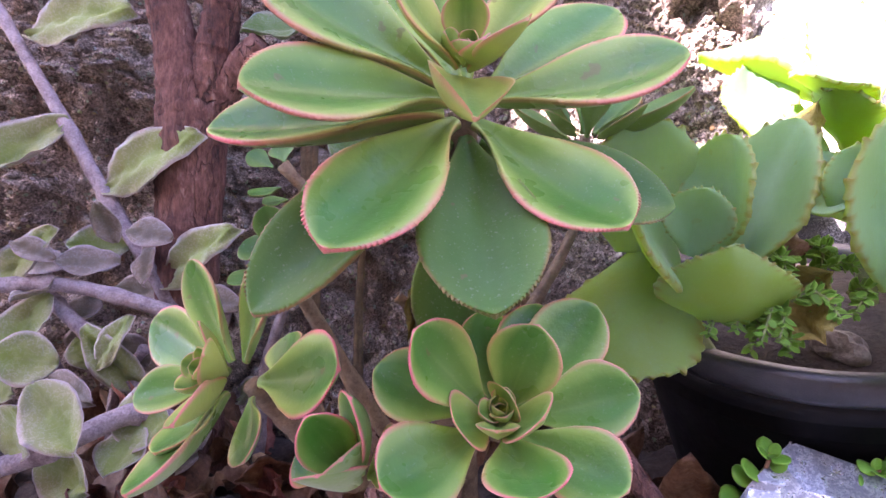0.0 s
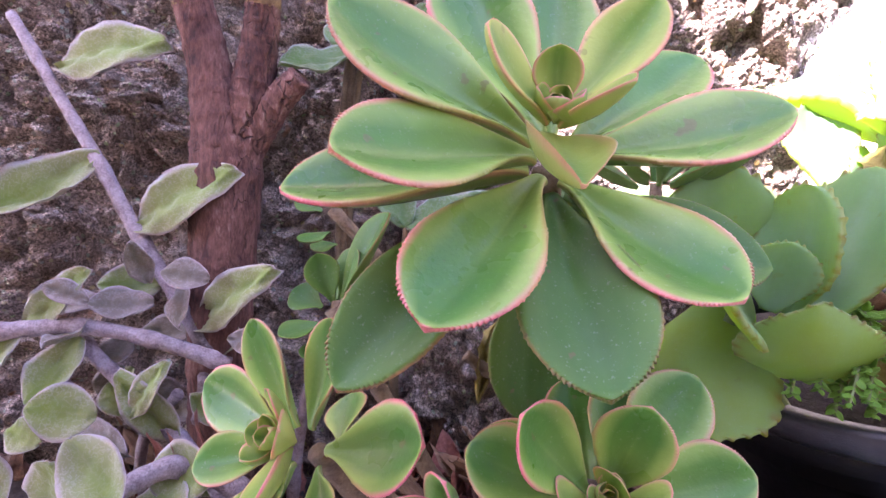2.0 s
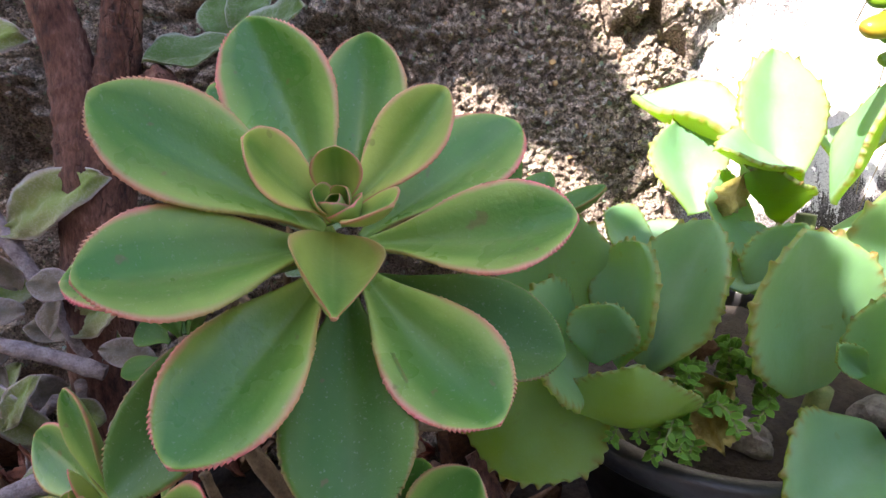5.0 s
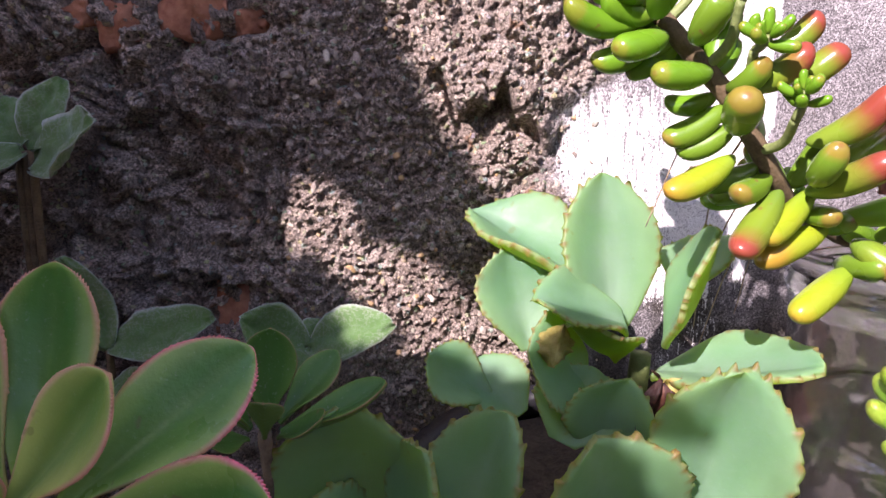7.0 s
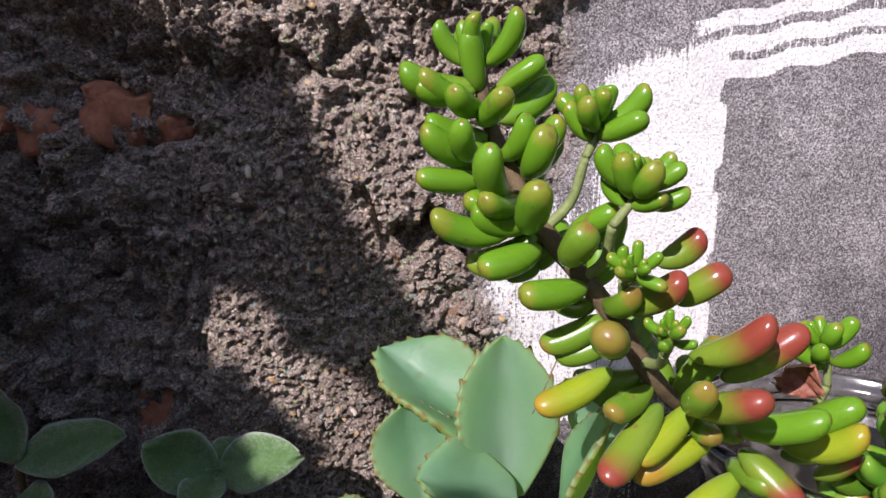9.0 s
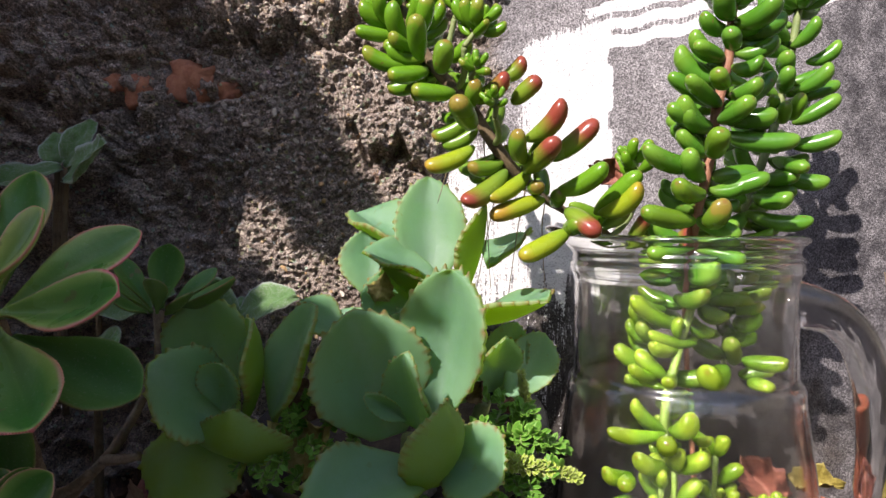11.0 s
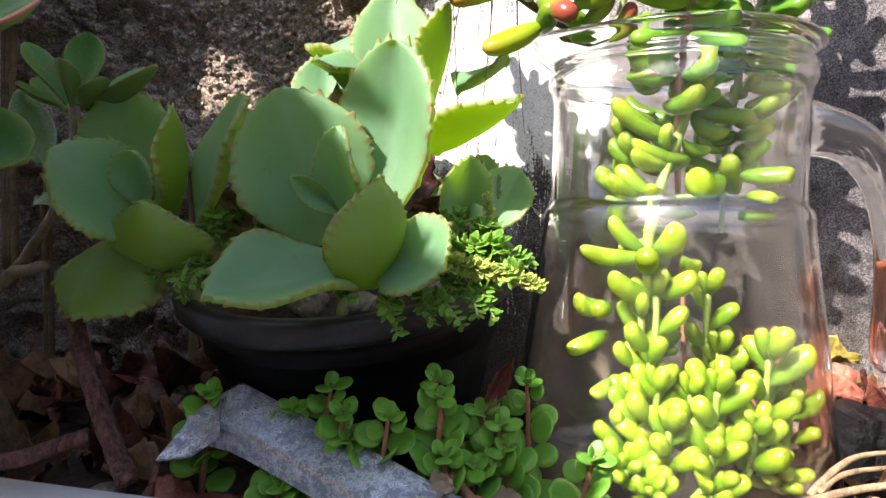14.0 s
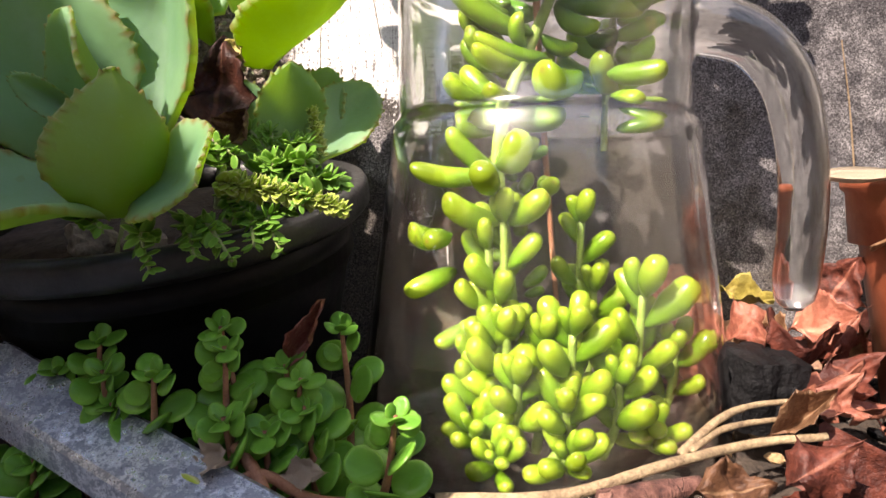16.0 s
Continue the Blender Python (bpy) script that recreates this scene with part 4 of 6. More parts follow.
rosette(BRANCH["B"], B + AX_B * 0.003, AX_B, [(6, -26, 11, 13), (-12, -2, 4, 9), (1, -36, -5, 13), (-2, -10, 18, 10)], AEON_IN, AEON_MESHES, 0.003, seed=6)
bud(BRANCH["B"], B + AX_B * 0.004, AX_B, 0.012, AEON_IN, HEART_MESHES, 6, 0.75, (0.1, 0.5), seed=1)
rosette(BRANCH["C"], C, AX_C, [(9, -9, 25, 25), (-21, -14, 25, 26), (-32, 2, 12, 28), (34, -3, 8, 28), (26, 15, 27, 28), (-4, 30, 23, 24), (12, 25, 25, 24), (-27, -22, -9, 30), (8, -30, -9, 27), (28, -20, -10, 27), (-29, 20, 10, 28)], AEON, AEON_MESHES, seed=7, slim=0.74)
rosette(BRANCH["C"], C + AX_C * 0.003, AX_C, [(-11, -12, 2, 16), (10, -18, 4, 16), (2, -8, 8, 12), (-1, -20, 2, 10)], AEON_IN, AEON_MESHES, 0.003, seed=8)
bud(BRANCH["C"], C + AX_C * 0.005, AX_C, 0.0085, AEON_IN, HEART_MESHES, 7, 0.85, (0.1, 0.5), seed=4)
rosette(BRANCH["E"], E, Vector((-0.2, -0.7, 0.7)), [(5, -19, 28, 22), (-9, -15, 21, 20), (2, -25, 14, 22), (16, -15, 14, 22), (-17, 5, 6, 24), (-4, -25, 9, 24)], AEON, AEON_MESHES, seed=9, slim=0.8)
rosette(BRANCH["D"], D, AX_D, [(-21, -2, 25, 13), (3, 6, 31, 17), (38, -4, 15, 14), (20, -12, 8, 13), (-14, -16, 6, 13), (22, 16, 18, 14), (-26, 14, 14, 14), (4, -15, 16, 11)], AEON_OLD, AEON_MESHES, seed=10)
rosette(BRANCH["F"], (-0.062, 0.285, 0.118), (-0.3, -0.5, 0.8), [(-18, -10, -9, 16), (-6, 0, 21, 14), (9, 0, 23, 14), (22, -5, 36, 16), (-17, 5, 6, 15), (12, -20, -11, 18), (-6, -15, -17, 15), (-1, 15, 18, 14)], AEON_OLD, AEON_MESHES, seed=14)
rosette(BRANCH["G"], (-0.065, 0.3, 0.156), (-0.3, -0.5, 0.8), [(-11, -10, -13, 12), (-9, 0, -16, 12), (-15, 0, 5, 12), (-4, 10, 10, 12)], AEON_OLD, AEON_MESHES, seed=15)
# short bare side shoots among the branches
for key, x, y, z, dx, dz in (("A", 0.009, 0.262, 0.078, 0.022, 0.014), ("A", 0.009, 0.255, 0.095, -0.02, 0.012), ("B", -0.036, 0.272, 0.046, -0.012, 0.03), ("D", 0.03, 0.269, 0.094, 0.02, 0.004)):
    tube("shoot", [(x, y, z), (x + dx * 0.6, y - 0.004, z + dz * 0.5), (x + dx, y - 0.006, z + dz)], (0.0026, 0.0022, 0.0018), STEM_BROWN, BRANCH[key], rough=0.08, knots=0.2)

# ---- the cut stump ----
stump = thing("tree_stump", (-0.143, 0.38, 0.0), "dead brown forked stump with sawn stubs against the wall", "stump")
for pts, r in (([(-0.143, 0.385, -0.02), (-0.143, 0.378, 0.09), (-0.138, 0.378, 0.18), (-0.144, 0.374, 0.23), (-0.153, 0.37, 0.272)], (0.0175, 0.016, 0.0185, 0.0108, 0.0095)),
               ([(-0.138, 0.38, 0.16), (-0.125, 0.376, 0.21), (-0.118, 0.373, 0.24), (-0.114, 0.37, 0.266)], (0.013, 0.012, 0.0095, 0.0085)),
               ([(-0.126, 0.378, 0.195), (-0.109, 0.374, 0.214), (-0.096, 0.37, 0.225)], (0.011, 0.008, 0.0065))):
    tube("limb", pts, r, BARK, stump, n=40, rough=0.035, steps=26, seed=4, knots=0.07)
place("cut_face", lathe_mesh("cut_face", [(0.0099, -0.009), (0.0098, -0.002), (0.0092, 0.0012), (0.006, 0.002)], 18, lambda v: v + Vector((0, 0, 0.0015 * math.sin(v.x * 600) + noise.noise(v * 500) * 0.0012))), CUT_WOOD, stump, pose(-0.1535, 0.37, 0.2715, 8, -12, 0), "pale sawn end")
place("cut_face", lathe_mesh("cut_face", [(0.0089, -0.006), (0.0087, -0.001), (0.0078, 0.0012), (0.005, 0.002)], 18, lambda v: v + Vector((0, 0, noise.noise(v * 500) * 0.0015))), CUT_WOOD, stump, pose(-0.114, 0.37, 0.2655, 5, 8, 0), "pale sawn end")

# ---- the velvet-leaved trailing plant ----
velvet = thing("velvet_plant", (-0.16, 0.37, 0.0), "trailing velvet plant with silvery woolly leaves on lilac stems", "plant")
for pts, r in (([(-0.257, 0.385, 0.265), (-0.204, 0.372, 0.186), (-0.179, 0.368, 0.144), (-0.142, 0.365, 0.086)], (0.0028, 0.0036, 0.004, 0.0042)), ([(-0.264, 0.33, 0.097), (-0.235, 0.335, 0.101), (-0.194, 0.34, 0.103), (-0.158, 0.345, 0.095), (-0.127, 0.35, 0.083)], (0.004, 0.004, 0.0036, 0.004)), ([(-0.203, 0.35, 0.097), (-0.175, 0.34, 0.077), (-0.148, 0.34, 0.05), (-0.12, 0.33, 0.024)], (0.0036, 0.004, 0.0045)), ([(-0.199, 0.29, 0.027), (-0.168, 0.29, 0.036), (-0.135, 0.31, 0.048), (-0.109, 0.32, 0.033)], (0.004, 0.0045, 0.005))):
    tube("stem", pts, r, STEM_FUZZ, velvet, rough=0.06, knots=0.25)
rng = random.Random(5)
for rows in ([(-0.228, 0.38, 0.234, -0.164, 0.372, 0.244, 30), (-0.201, 0.372, 0.187, -0.249, 0.345, 0.157, 26), (-0.182, 0.37, 0.149, -0.125, 0.36, 0.178, 29), (-0.148, 0.365, 0.099, -0.102, 0.345, 0.13, 24), (-0.169, 0.37, 0.121, -0.192, 0.35, 0.122, 20), (-0.222, 0.34, 0.103, -0.187, 0.335, 0.131, 18), (-0.158, 0.29, 0.075, -0.181, 0.28, 0.080, 23), (-0.164, 0.282, 0.068, -0.137, 0.265, 0.046, 26), (-0.194, 0.34, 0.098, -0.209, 0.32, 0.071, 22), (-0.148, 0.34, 0.05, -0.172, 0.33, 0.084, 20)], [(-0.165, 0.33, 0.063, -0.148, 0.33, 0.089, 14), (-0.147, 0.31, 0.046, -0.116, 0.3, 0.047, 28), (-0.175, 0.3, 0.03, -0.142, 0.28, 0.025, 26), (-0.18, 0.29, 0.034, -0.171, 0.28, 0.06, 24), (-0.176, 0.34, 0.061, -0.181, 0.34, 0.077, 16), (-0.135, 0.31, 0.044, -0.14, 0.29, 0.027, 26), (-0.222, 0.34, 0.103, -0.249, 0.33, 0.079, 22), (-0.199, 0.29, 0.036, -0.218, 0.29, 0.059, 26)]):
    for bx, by, bz, x, y, z, w in rows:
        place("leaf", rng.choice(FUZZ_MESHES), FUZZY, velvet, leaf_pose((bx, by, bz), (x, y, z), (rng.uniform(-0.25, 0.25), -0.95, 0.35), w / 1000))
# faded older leaves low on the stems
for k in range(26):
    x, y, z = rng.uniform(-0.235, -0.12), rng.uniform(0.33, 0.395), rng.uniform(0.012, 0.125)
    d = Vector((rng.uniform(-1, 1), rng.uniform(-0.6, 0.3), rng.uniform(-0.7, 0.6))).normalized() * rng.uniform(0.02, 0.036)
    place("leaf", rng.choice(FUZZ_MESHES), FUZZY_DRY if k % 3 else FUZZY, velvet, leaf_pose((x, y, z), Vector((x, y, z)) + d, (rng.uniform(-0.5, 0.5), -0.8, 0.5), rng.uniform(0.011, 0.019)))
for k in range(5):
    x, z = -0.22 + 0.028 * k, rng.uniform(0.06, 0.12)
    tube("stem", [(x, 0.385, 0.0), (x + 0.012, 0.37, z * 0.6), (x + rng.uniform(0.0, 0.04), 0.35, z)], (0.0032, 0.003, 0.0024), STEM_FUZZ, velvet, rough=0.08, knots=0.3)
for base, rows in (((-0.06, 0.41, 0.15), [(-0.071, 0.4, 0.236, -0.031, 0.375, 0.259, 30), (-0.074, 0.4, 0.244, -0.107, 0.37, 0.231, 26), (-0.071, 0.4, 0.244, -0.055, 0.405, 0.276, 24), (-0.077, 0.4, 0.244, -0.084, 0.41, 0.269, 22)]), ((0.03, 0.41, 0.06), [(0.05, 0.385, 0.149, 0.091, 0.375, 0.163, 26), (0.05, 0.385, 0.149, 0.024, 0.37, 0.169, 28), (0.048, 0.39, 0.15, 0.057, 0.4, 0.157, 16), (-0.046, 0.395, 0.149, 0.005, 0.395, 0.164, 26), (-0.046, 0.395, 0.149, -0.063, 0.395, 0.195, 26), (-0.048, 0.395, 0.131, -0.025, 0.38, 0.129, 24), (0.05, 0.385, 0.149, 0.044, 0.36, 0.143, 20)])):
    sprout = thing("velvet_sprout", base, "young green velvety sprout growing before the wall", "plant", "velvet sprouts")
    seen = []
    for bx, by, bz, x, y, z, w in rows:
        place("leaf", rng.choice(FUZZ_MESHES), FUZZY_GREEN, sprout, leaf_pose((bx, by, bz), (x, y, z), (rng.uniform(-0.2, 0.2), -0.8, 0.6), w / 1000))
        if (bx, by, bz) not in seen:
            seen.append((bx, by, bz))
            tube("stem", [(bx - 0.01, 0.415, max(0.0, bz - 0.16)), (bx - 0.008, 0.41, bz - 0.06), (bx, by, bz)], (0.0024, 0.002, 0.0018), STEM_DULL, sprout)

# ---- the black pot and its kalanchoes ----
POT = Vector((0.166, 0.348, 0.002))
POT_AT = pose(*POT, 14, -4, 0)
pot = tagged(place("plant_pot", None, None, m=POT_AT), "black plastic nursery pot filled with soil", "pot")
place("body", lathe_mesh("body", [(0.050, 0.0), (0.0715, 0.080), (0.0722, 0.0885), (0.0712, 0.0885), (0.071, 0.072), (0.02, 0.07)], 72), BLACK, pot, POT_AT)
place("rim", lathe_mesh("rim", [(0.0708, 0.0888), (0.0778, 0.089), (0.0802, 0.092), (0.0802, 0.0985), (0.0790, 0.1008), (0.0722, 0.1000), (0.0704, 0.0985), (0.0698, 0.0888), (0.0708, 0.0888)], 72), RIM, pot, POT_AT, "grey-black rolled rim, sunlit tone in its colour")
place("soil", lathe_mesh("soil", [(0.0712, 0.082), (0.066, 0.092), (0.035, 0.095), (0.002, 0.096)], 40, lambda v: v + Vector((0, 0, noise.noise(v * 90) * 0.004))), SOIL, pot, POT_AT, "dark potting soil")


def kalanchoe(c, rows, seed):
    """A kalanchoe: each leaf by foot, tip and width in mm, and the way its upper side looks."""
    c = Vector(c)
    rng = random.Random(seed)
    foot_at = Vector((POT.x + (c.x - POT.x) * 0.75, max(0.272, c.y), 0.078))
    plant = thing("kalanchoe", foot_at, "fleshy blue-green kalanchoe with scalloped leaves in the black pot", "succulent", "kalanchoes in the pot")
    tube("stem", [foot_at, foot_at.lerp(c, 0.5) + Vector((0, 0.004, 0)), c], (0.005, 0.0045, 0.004), STEM_GREEN, plant)
    for bx, by, bz, x, y, z, w, *up in rows:
        base, tip = Vector((bx, by, bz)) / 1000, Vector((x, y, z)) / 1000
        place("leaf", rng.choice(KAL_FOLDED if up[1] > 0.5 else KAL_MESHES), KAL, plant, leaf_pose(base, tip, up, w / 1000, rng.uniform(-4, 4)))


kalanchoe((0.082, 0.282, 0.116), [(76, 288, 120, 78, 272, 170, 46, 0.1, -0.9, 0.4), (109, 272, 115, 129, 268, 167, 38, -0.7, -0.65, 0.3), (99, 268, 117, 104, 260, 161, 36, -0.9, -0.35, 0.2), (89, 262, 120, 92, 252, 143, 23, -0.1, -0.8, 0.5), (88, 272, 111, 63, 245, 142, 44, 0.3, -0.65, 0.7), (101, 262, 97, 98, 244, 122, 46, 0.2, 0.85, 0.5), (82, 288, 120, 62, 258, 79, 52, 0, 0.45, -0.85)], 1)
kalanchoe((0.172, 0.272, 0.107), [(163, 266, 109, 149, 250, 166, 52, 0.25, -0.9, 0.3), (184, 268, 113, 193, 255, 184, 40, -0.3, -0.9, 0.2), (180, 255, 114, 173, 238, 150, 24, -0.5, -0.8, 0.2), (173, 250, 120, 157, 240, 133, 9, -0.3, -0.8, 0.3), (182, 244, 94, 193, 229, 131, 35, -0.68, 0.58, 0.45), (179, 246, 98, 137, 214, 93, 38, 0.1, -0.55, 0.8), (186, 256, 106, 214, 230, 104, 33, -0.3, -0.75, 0.5)], 2)
kalanchoe((0.187, 0.322, 0.163), [(177, 328, 172, 175, 338, 231, 38, 0.1, -0.9, 0.35), (195, 318, 169, 206, 303, 214, 34, -0.85, 0.2, 0.1), (179, 318, 176, 144, 308, 191, 34, 0.2, -0.35, 0.9), (176, 335, 183, 127, 374, 214, 38, 0.1, -0.4, 0.9), (196, 328, 152, 236, 285, 169, 38, -0.28, 0.06, 0.95), (147, 335, 162, 139, 345, 201, 34, 0.1, -0.9, 0.4), (167, 325, 157, 142, 312, 168, 40, 0.2, -0.75, 0.6), (210, 335, 183, 229, 360, 201, 30, -0.6, -0.6, 0.4), (177, 330, 161, 156, 300, 184, 30, 0.1, -0.3, 0.95)], 3)
kalanchoe((0.187, 0.322, 0.163), [(165, 310, 131, 175, 300, 162, 32, 0, -0.8, 0.5), (129, 330, 144, 105, 330, 162, 28, 0.2, -0.6, 0.7), (140, 325, 138, 124, 340, 157, 30, 0.3, -0.8, 0.4), (154, 310, 134, 169, 320, 159, 34, -0.2, -0.8, 0.5)], 6)
kalanchoe((0.206, 0.325, 0.112), [(207, 328, 116, 216, 304, 148, 27, 0.5, -0.6, -0.55), (219, 322, 114, 240, 340, 145, 27, 0.15, -0.9, 0.3), (212, 334, 116, 223, 338, 152, 25, 0, -0.9, 0.3), (197, 330, 110, 188, 325, 146, 24, 0.3, -0.8, 0.3)], 4)

# ---- the glass pitcher ----
JAR = Vector((0.308, 0.325, -0.006))
pitcher = thing("glass_pitcher", JAR, "clear glass pitcher with a hooked handle, holding sedum", "pitcher")


def spout(v):
    if v.z > 0.194:
        f = step(0.194, 0.206, v.z)
        a = math.atan2(v.y, -v.x)
        lip = math.exp(-(a / 0.5) ** 2)
        v = v + Vector((-0.011 * f * lip, 0, 0.003 * f * lip - 0.003 * f * (1 - lip)))
    return v


OUTER = [(0.002, 0.002), (0.058, 0.001), (0.068, 0.002), (0.0718, 0.006), (0.0720, 0.013), (0.0652, 0.07), (0.0590, 0.1175), (0.0583, 0.125), (0.0581, 0.129), (0.0575, 0.1317), (0.0564, 0.1332), (0.0554, 0.1345), (0.0549, 0.137), (0.0548, 0.152), (0.0548, 0.180),
         (0.0556, 0.1845), (0.0570, 0.1868), (0.0574, 0.189), (0.0570, 0.1912), (0.0558, 0.1923), (0.0568, 0.1936), (0.0558, 0.1950), (0.0554, 0.1968), (0.0560, 0.1995), (0.0572, 0.2018), (0.0588, 0.2034), (0.0598, 0.2048), (0.0596, 0.2062), (0.0585, 0.2072), (0.0570, 0.2074)]
INNER = [(0.0555, 0.2070), (0.0545, 0.2060), (0.0540, 0.2040), (0.0532, 0.201), (0.0528, 0.197), (0.0524, 0.192), (0.0520, 0.152), (0.0521, 0.134), (0.0530, 0.131), (0.0545, 0.1275), (0.0552, 0.122), (0.0622, 0.07), (0.0697, 0.014), (0.068, 0.008), (0.05, 0.0055), (0.002, 0.0055)]
place("body", lathe_mesh("body", OUTER + INNER, 96, spout), GLASS, pitcher, Matrix.Translation(JAR))
tube("handle", [JAR + Vector(q) for q in ((0.0535, 0, 0.170), (0.062, 0, 0.169), (0.078, 0, 0.163), (0.0905, 0, 0.148), (0.0965, 0, 0.125), (0.098, 0, 0.10), (0.0965, 0, 0.075), (0.096, 0, 0.066), (0.096, 0, 0.0615))], (0.0135, 0.012, 0.0105, 0.0098, 0.0092, 0.0088, 0.0085, 0.0072, 0.003), GLASS, pitcher, n=24)
for ob in pitcher.children:
    ob.visible_shadow = False


# ---- the sedums ----
def sedum_stem(plant, points, radius, material, meshes, length, count, lean=1.0, start=0.05, fat=1.0, seed=0, head=8, stem=STEM_BROWN, rise=0.35):
    """Beans all along a stem, spiralling, and a tuft of small ones at its tip."""
    rng = random.Random(seed)
    path = smooth_path(points, 12)
    tube("stem", points, (radius, radius * 0.9, radius * 0.75), stem, plant, rough=0.05)
    total = len(path) - 1
    for i in range(count + head):
        f = start + (1 - start) * min(1.0, i / count)
        k = min(total - 1, int(f * total))
        at = path[k].lerp(path[k + 1], f * total - k)
        way = (path[min(total, k + 1)] - path[max(0, k - 1)]).normalized()
        s = way.cross(Vector((0.2, 1, 0.1))).normalized()
        o = way.cross(s)
        a = i * 2.39996 + rng.uniform(-0.3, 0.3)
        out = math.cos(a) * s + math.sin(a) * o
        young = max(0.0, (i - count * 0.7) / (count * 0.3 + head))
        d = (out * lean * (1.0 - 0.65 * young) + way * (rise + 0.9 * young) + Vector((0, 0, 0.25))).normalized()
        size = length * rng.uniform(0.8, 1.15) * (1 - 0.5 * young)
        place("leaf", rng.choice(meshes), material, plant, bean_pose(at + out * radius * 0.6, at + out * radius * 0.6 + d * size, size * 0.40 * fat))


SL = [(0.27, 0.315, 0.198), (0.262, 0.313, 0.204), (0.252, 0.311, 0.208), (0.23, 0.298, 0.22), (0.214, 0.288, 0.236), (0.199, 0.287, 0.258), (0.183, 0.289, 0.277), (0.175, 0.293, 0.289), (0.165, 0.298, 0.31), (0.162, 0.3, 0.326)]
leaning = thing("sedum", SL[0], "leaning sedum with green bean leaves blushing red, in the pitcher", "succulent", "sedums in the pitcher")
tube("stem", SL, (0.0016, 0.0018, 0.002, 0.003, 0.003, 0.0028, 0.0024, 0.002), STEM_DULL, leaning, rough=0.06)
beans(leaning, [(161, 297, 316, 145, 290, 324, 9), (162, 298, 319, 159, 295, 336, 9), (167, 298, 319, 180, 295, 328, 8), (162, 295, 310, 168, 280, 319, 9), (159, 296, 307, 149, 290, 308, 8), (161, 294, 301, 156, 278, 311, 9), (168, 294, 300, 174, 285, 313, 9), (170, 291, 290, 163, 274, 305, 11), (175, 291, 295, 179, 280, 310, 10), (163, 291, 294, 144, 285, 296, 9), (171, 288, 280, 148, 282, 286, 11), (175, 285, 281, 175, 266, 296, 11)], BEAN_GREEN, 1)
beans(leaning, [(179, 285, 276, 161, 276, 272, 11), (192, 283, 265, 172, 275, 265, 11), (188, 288, 281, 199, 280, 288, 9), (180, 292, 269, 170, 295, 266, 9), (239, 290, 219, 260, 272, 230, 12), (259, 300, 209, 278, 285, 228, 12), (247, 300, 214, 270, 315, 204, 11), (221, 295, 231, 202, 310, 223, 10), (187, 295, 277, 201, 300, 272, 9)], BEAN_GREEN, 2)
beans(leaning, [(212, 285, 271, 224, 283, 281, 10), (199, 280, 260, 216, 272, 271, 11), (218, 285, 260, 231, 280, 271, 11), (224, 286, 243, 241, 272, 259, 12), (236, 290, 234, 258, 285, 252, 12), (224, 284, 228, 237, 262, 240, 12), (216, 284, 229, 196, 268, 213, 12), (244, 290, 211, 257, 275, 199, 12), (263, 300, 203, 273, 290, 215, 10)], BEAN_RED, 3)
beans(leaning, [(201, 284, 240, 178, 279, 230, 11), (234, 288, 216, 208, 280, 207, 11), (246, 292, 201, 222, 282, 188, 12), (227, 285, 229, 207, 275, 215, 10), (260, 295, 209, 277, 280, 222, 12)], BEAN_YELLOW, 4)
beans(leaning, [(200, 282, 248, 193, 262, 258, 13), (246, 300, 201, 249, 278, 204, 11), (185, 280, 273, 188, 268, 285, 11), (224, 280, 232, 220, 262, 244, 10)], BEAN_RIPE, 5)
beans(leaning, [(275, 300, 195, 282, 290, 209, 9), (290, 300, 196, 303, 290, 202, 10), (284, 305, 184, 295, 300, 187, 8)], BEAN_RED, 6)
fill_beans(leaning, SL, BEAN_GREEN, 26, 0.022, 0.56, 0.98, 21)
fill_beans(leaning, SL, BEAN_RIPE, 14, 0.023, 0.28, 0.58, 22)
bud(leaning, SL[-1], (-0.1, 0, 1), 0.02, BEAN_GREEN, BEAN_MESHES, 8, 0.38, (0.1, 0.6), 3, plump=True)
SH = [Vector(p) for p in [(0.191, 0.288, 0.301), (0.195, 0.288, 0.314), (0.196, 0.275, 0.284), (0.205, 0.275, 0.299), (0.21, 0.268, 0.251), (0.209, 0.262, 0.261), (0.283, 0.312, 0.222), (0.279, 0.312, 0.242), (0.199, 0.272, 0.27), (0.202, 0.268, 0.275)]]
for k, size in enumerate((0.014, 0.0135, 0.0075, 0.013, 0.008)):
    a, c = SH[2 * k], SH[2 * k + 1]
    root = min(smooth_path(SL, 12), key=lambda q: (q - a + Vector((0, 0, 0.012))).length)
    tube("stem", [root, root.lerp(a, 0.5) + Vector((0.002, 0, -0.002)), a], (0.0017, 0.0015, 0.0014), STEM_GREEN, leaning)
    sedum_stem(leaning, [a, a.lerp(c, 0.5) + Vector((0.001, 0, 0)), c - (c - a) * 0.25], 0.0014, BEAN_GREEN, BEAN_MESHES, size, 12 if k == 1 else 6, 0.8, 0.3, 1.15, 30 + k, 5, stem=STEM_GREEN)
for k, (x, y, z, dx, dy, dz) in enumerate(((0.214, 0.288, 0.234, -0.012, 0.03, -0.06), (0.205, 0.287, 0.246, 0.004, 0.04, -0.075), (0.225, 0.295, 0.22, -0.008, 0.05, -0.07), (0.196, 0.287, 0.26, -0.014, 0.02, -0.045), (0.235, 0.30, 0.215, 0.006, 0.06, -0.05))):
    tube("aerial_root", [(x, y, z), (x + dx * 0.3, y + dy * 0.6, z + dz * 0.3), (x + dx, y + dy, z + dz)], (0.0004, 0.0003, 0.0002), STRAW, leaning, n=5)
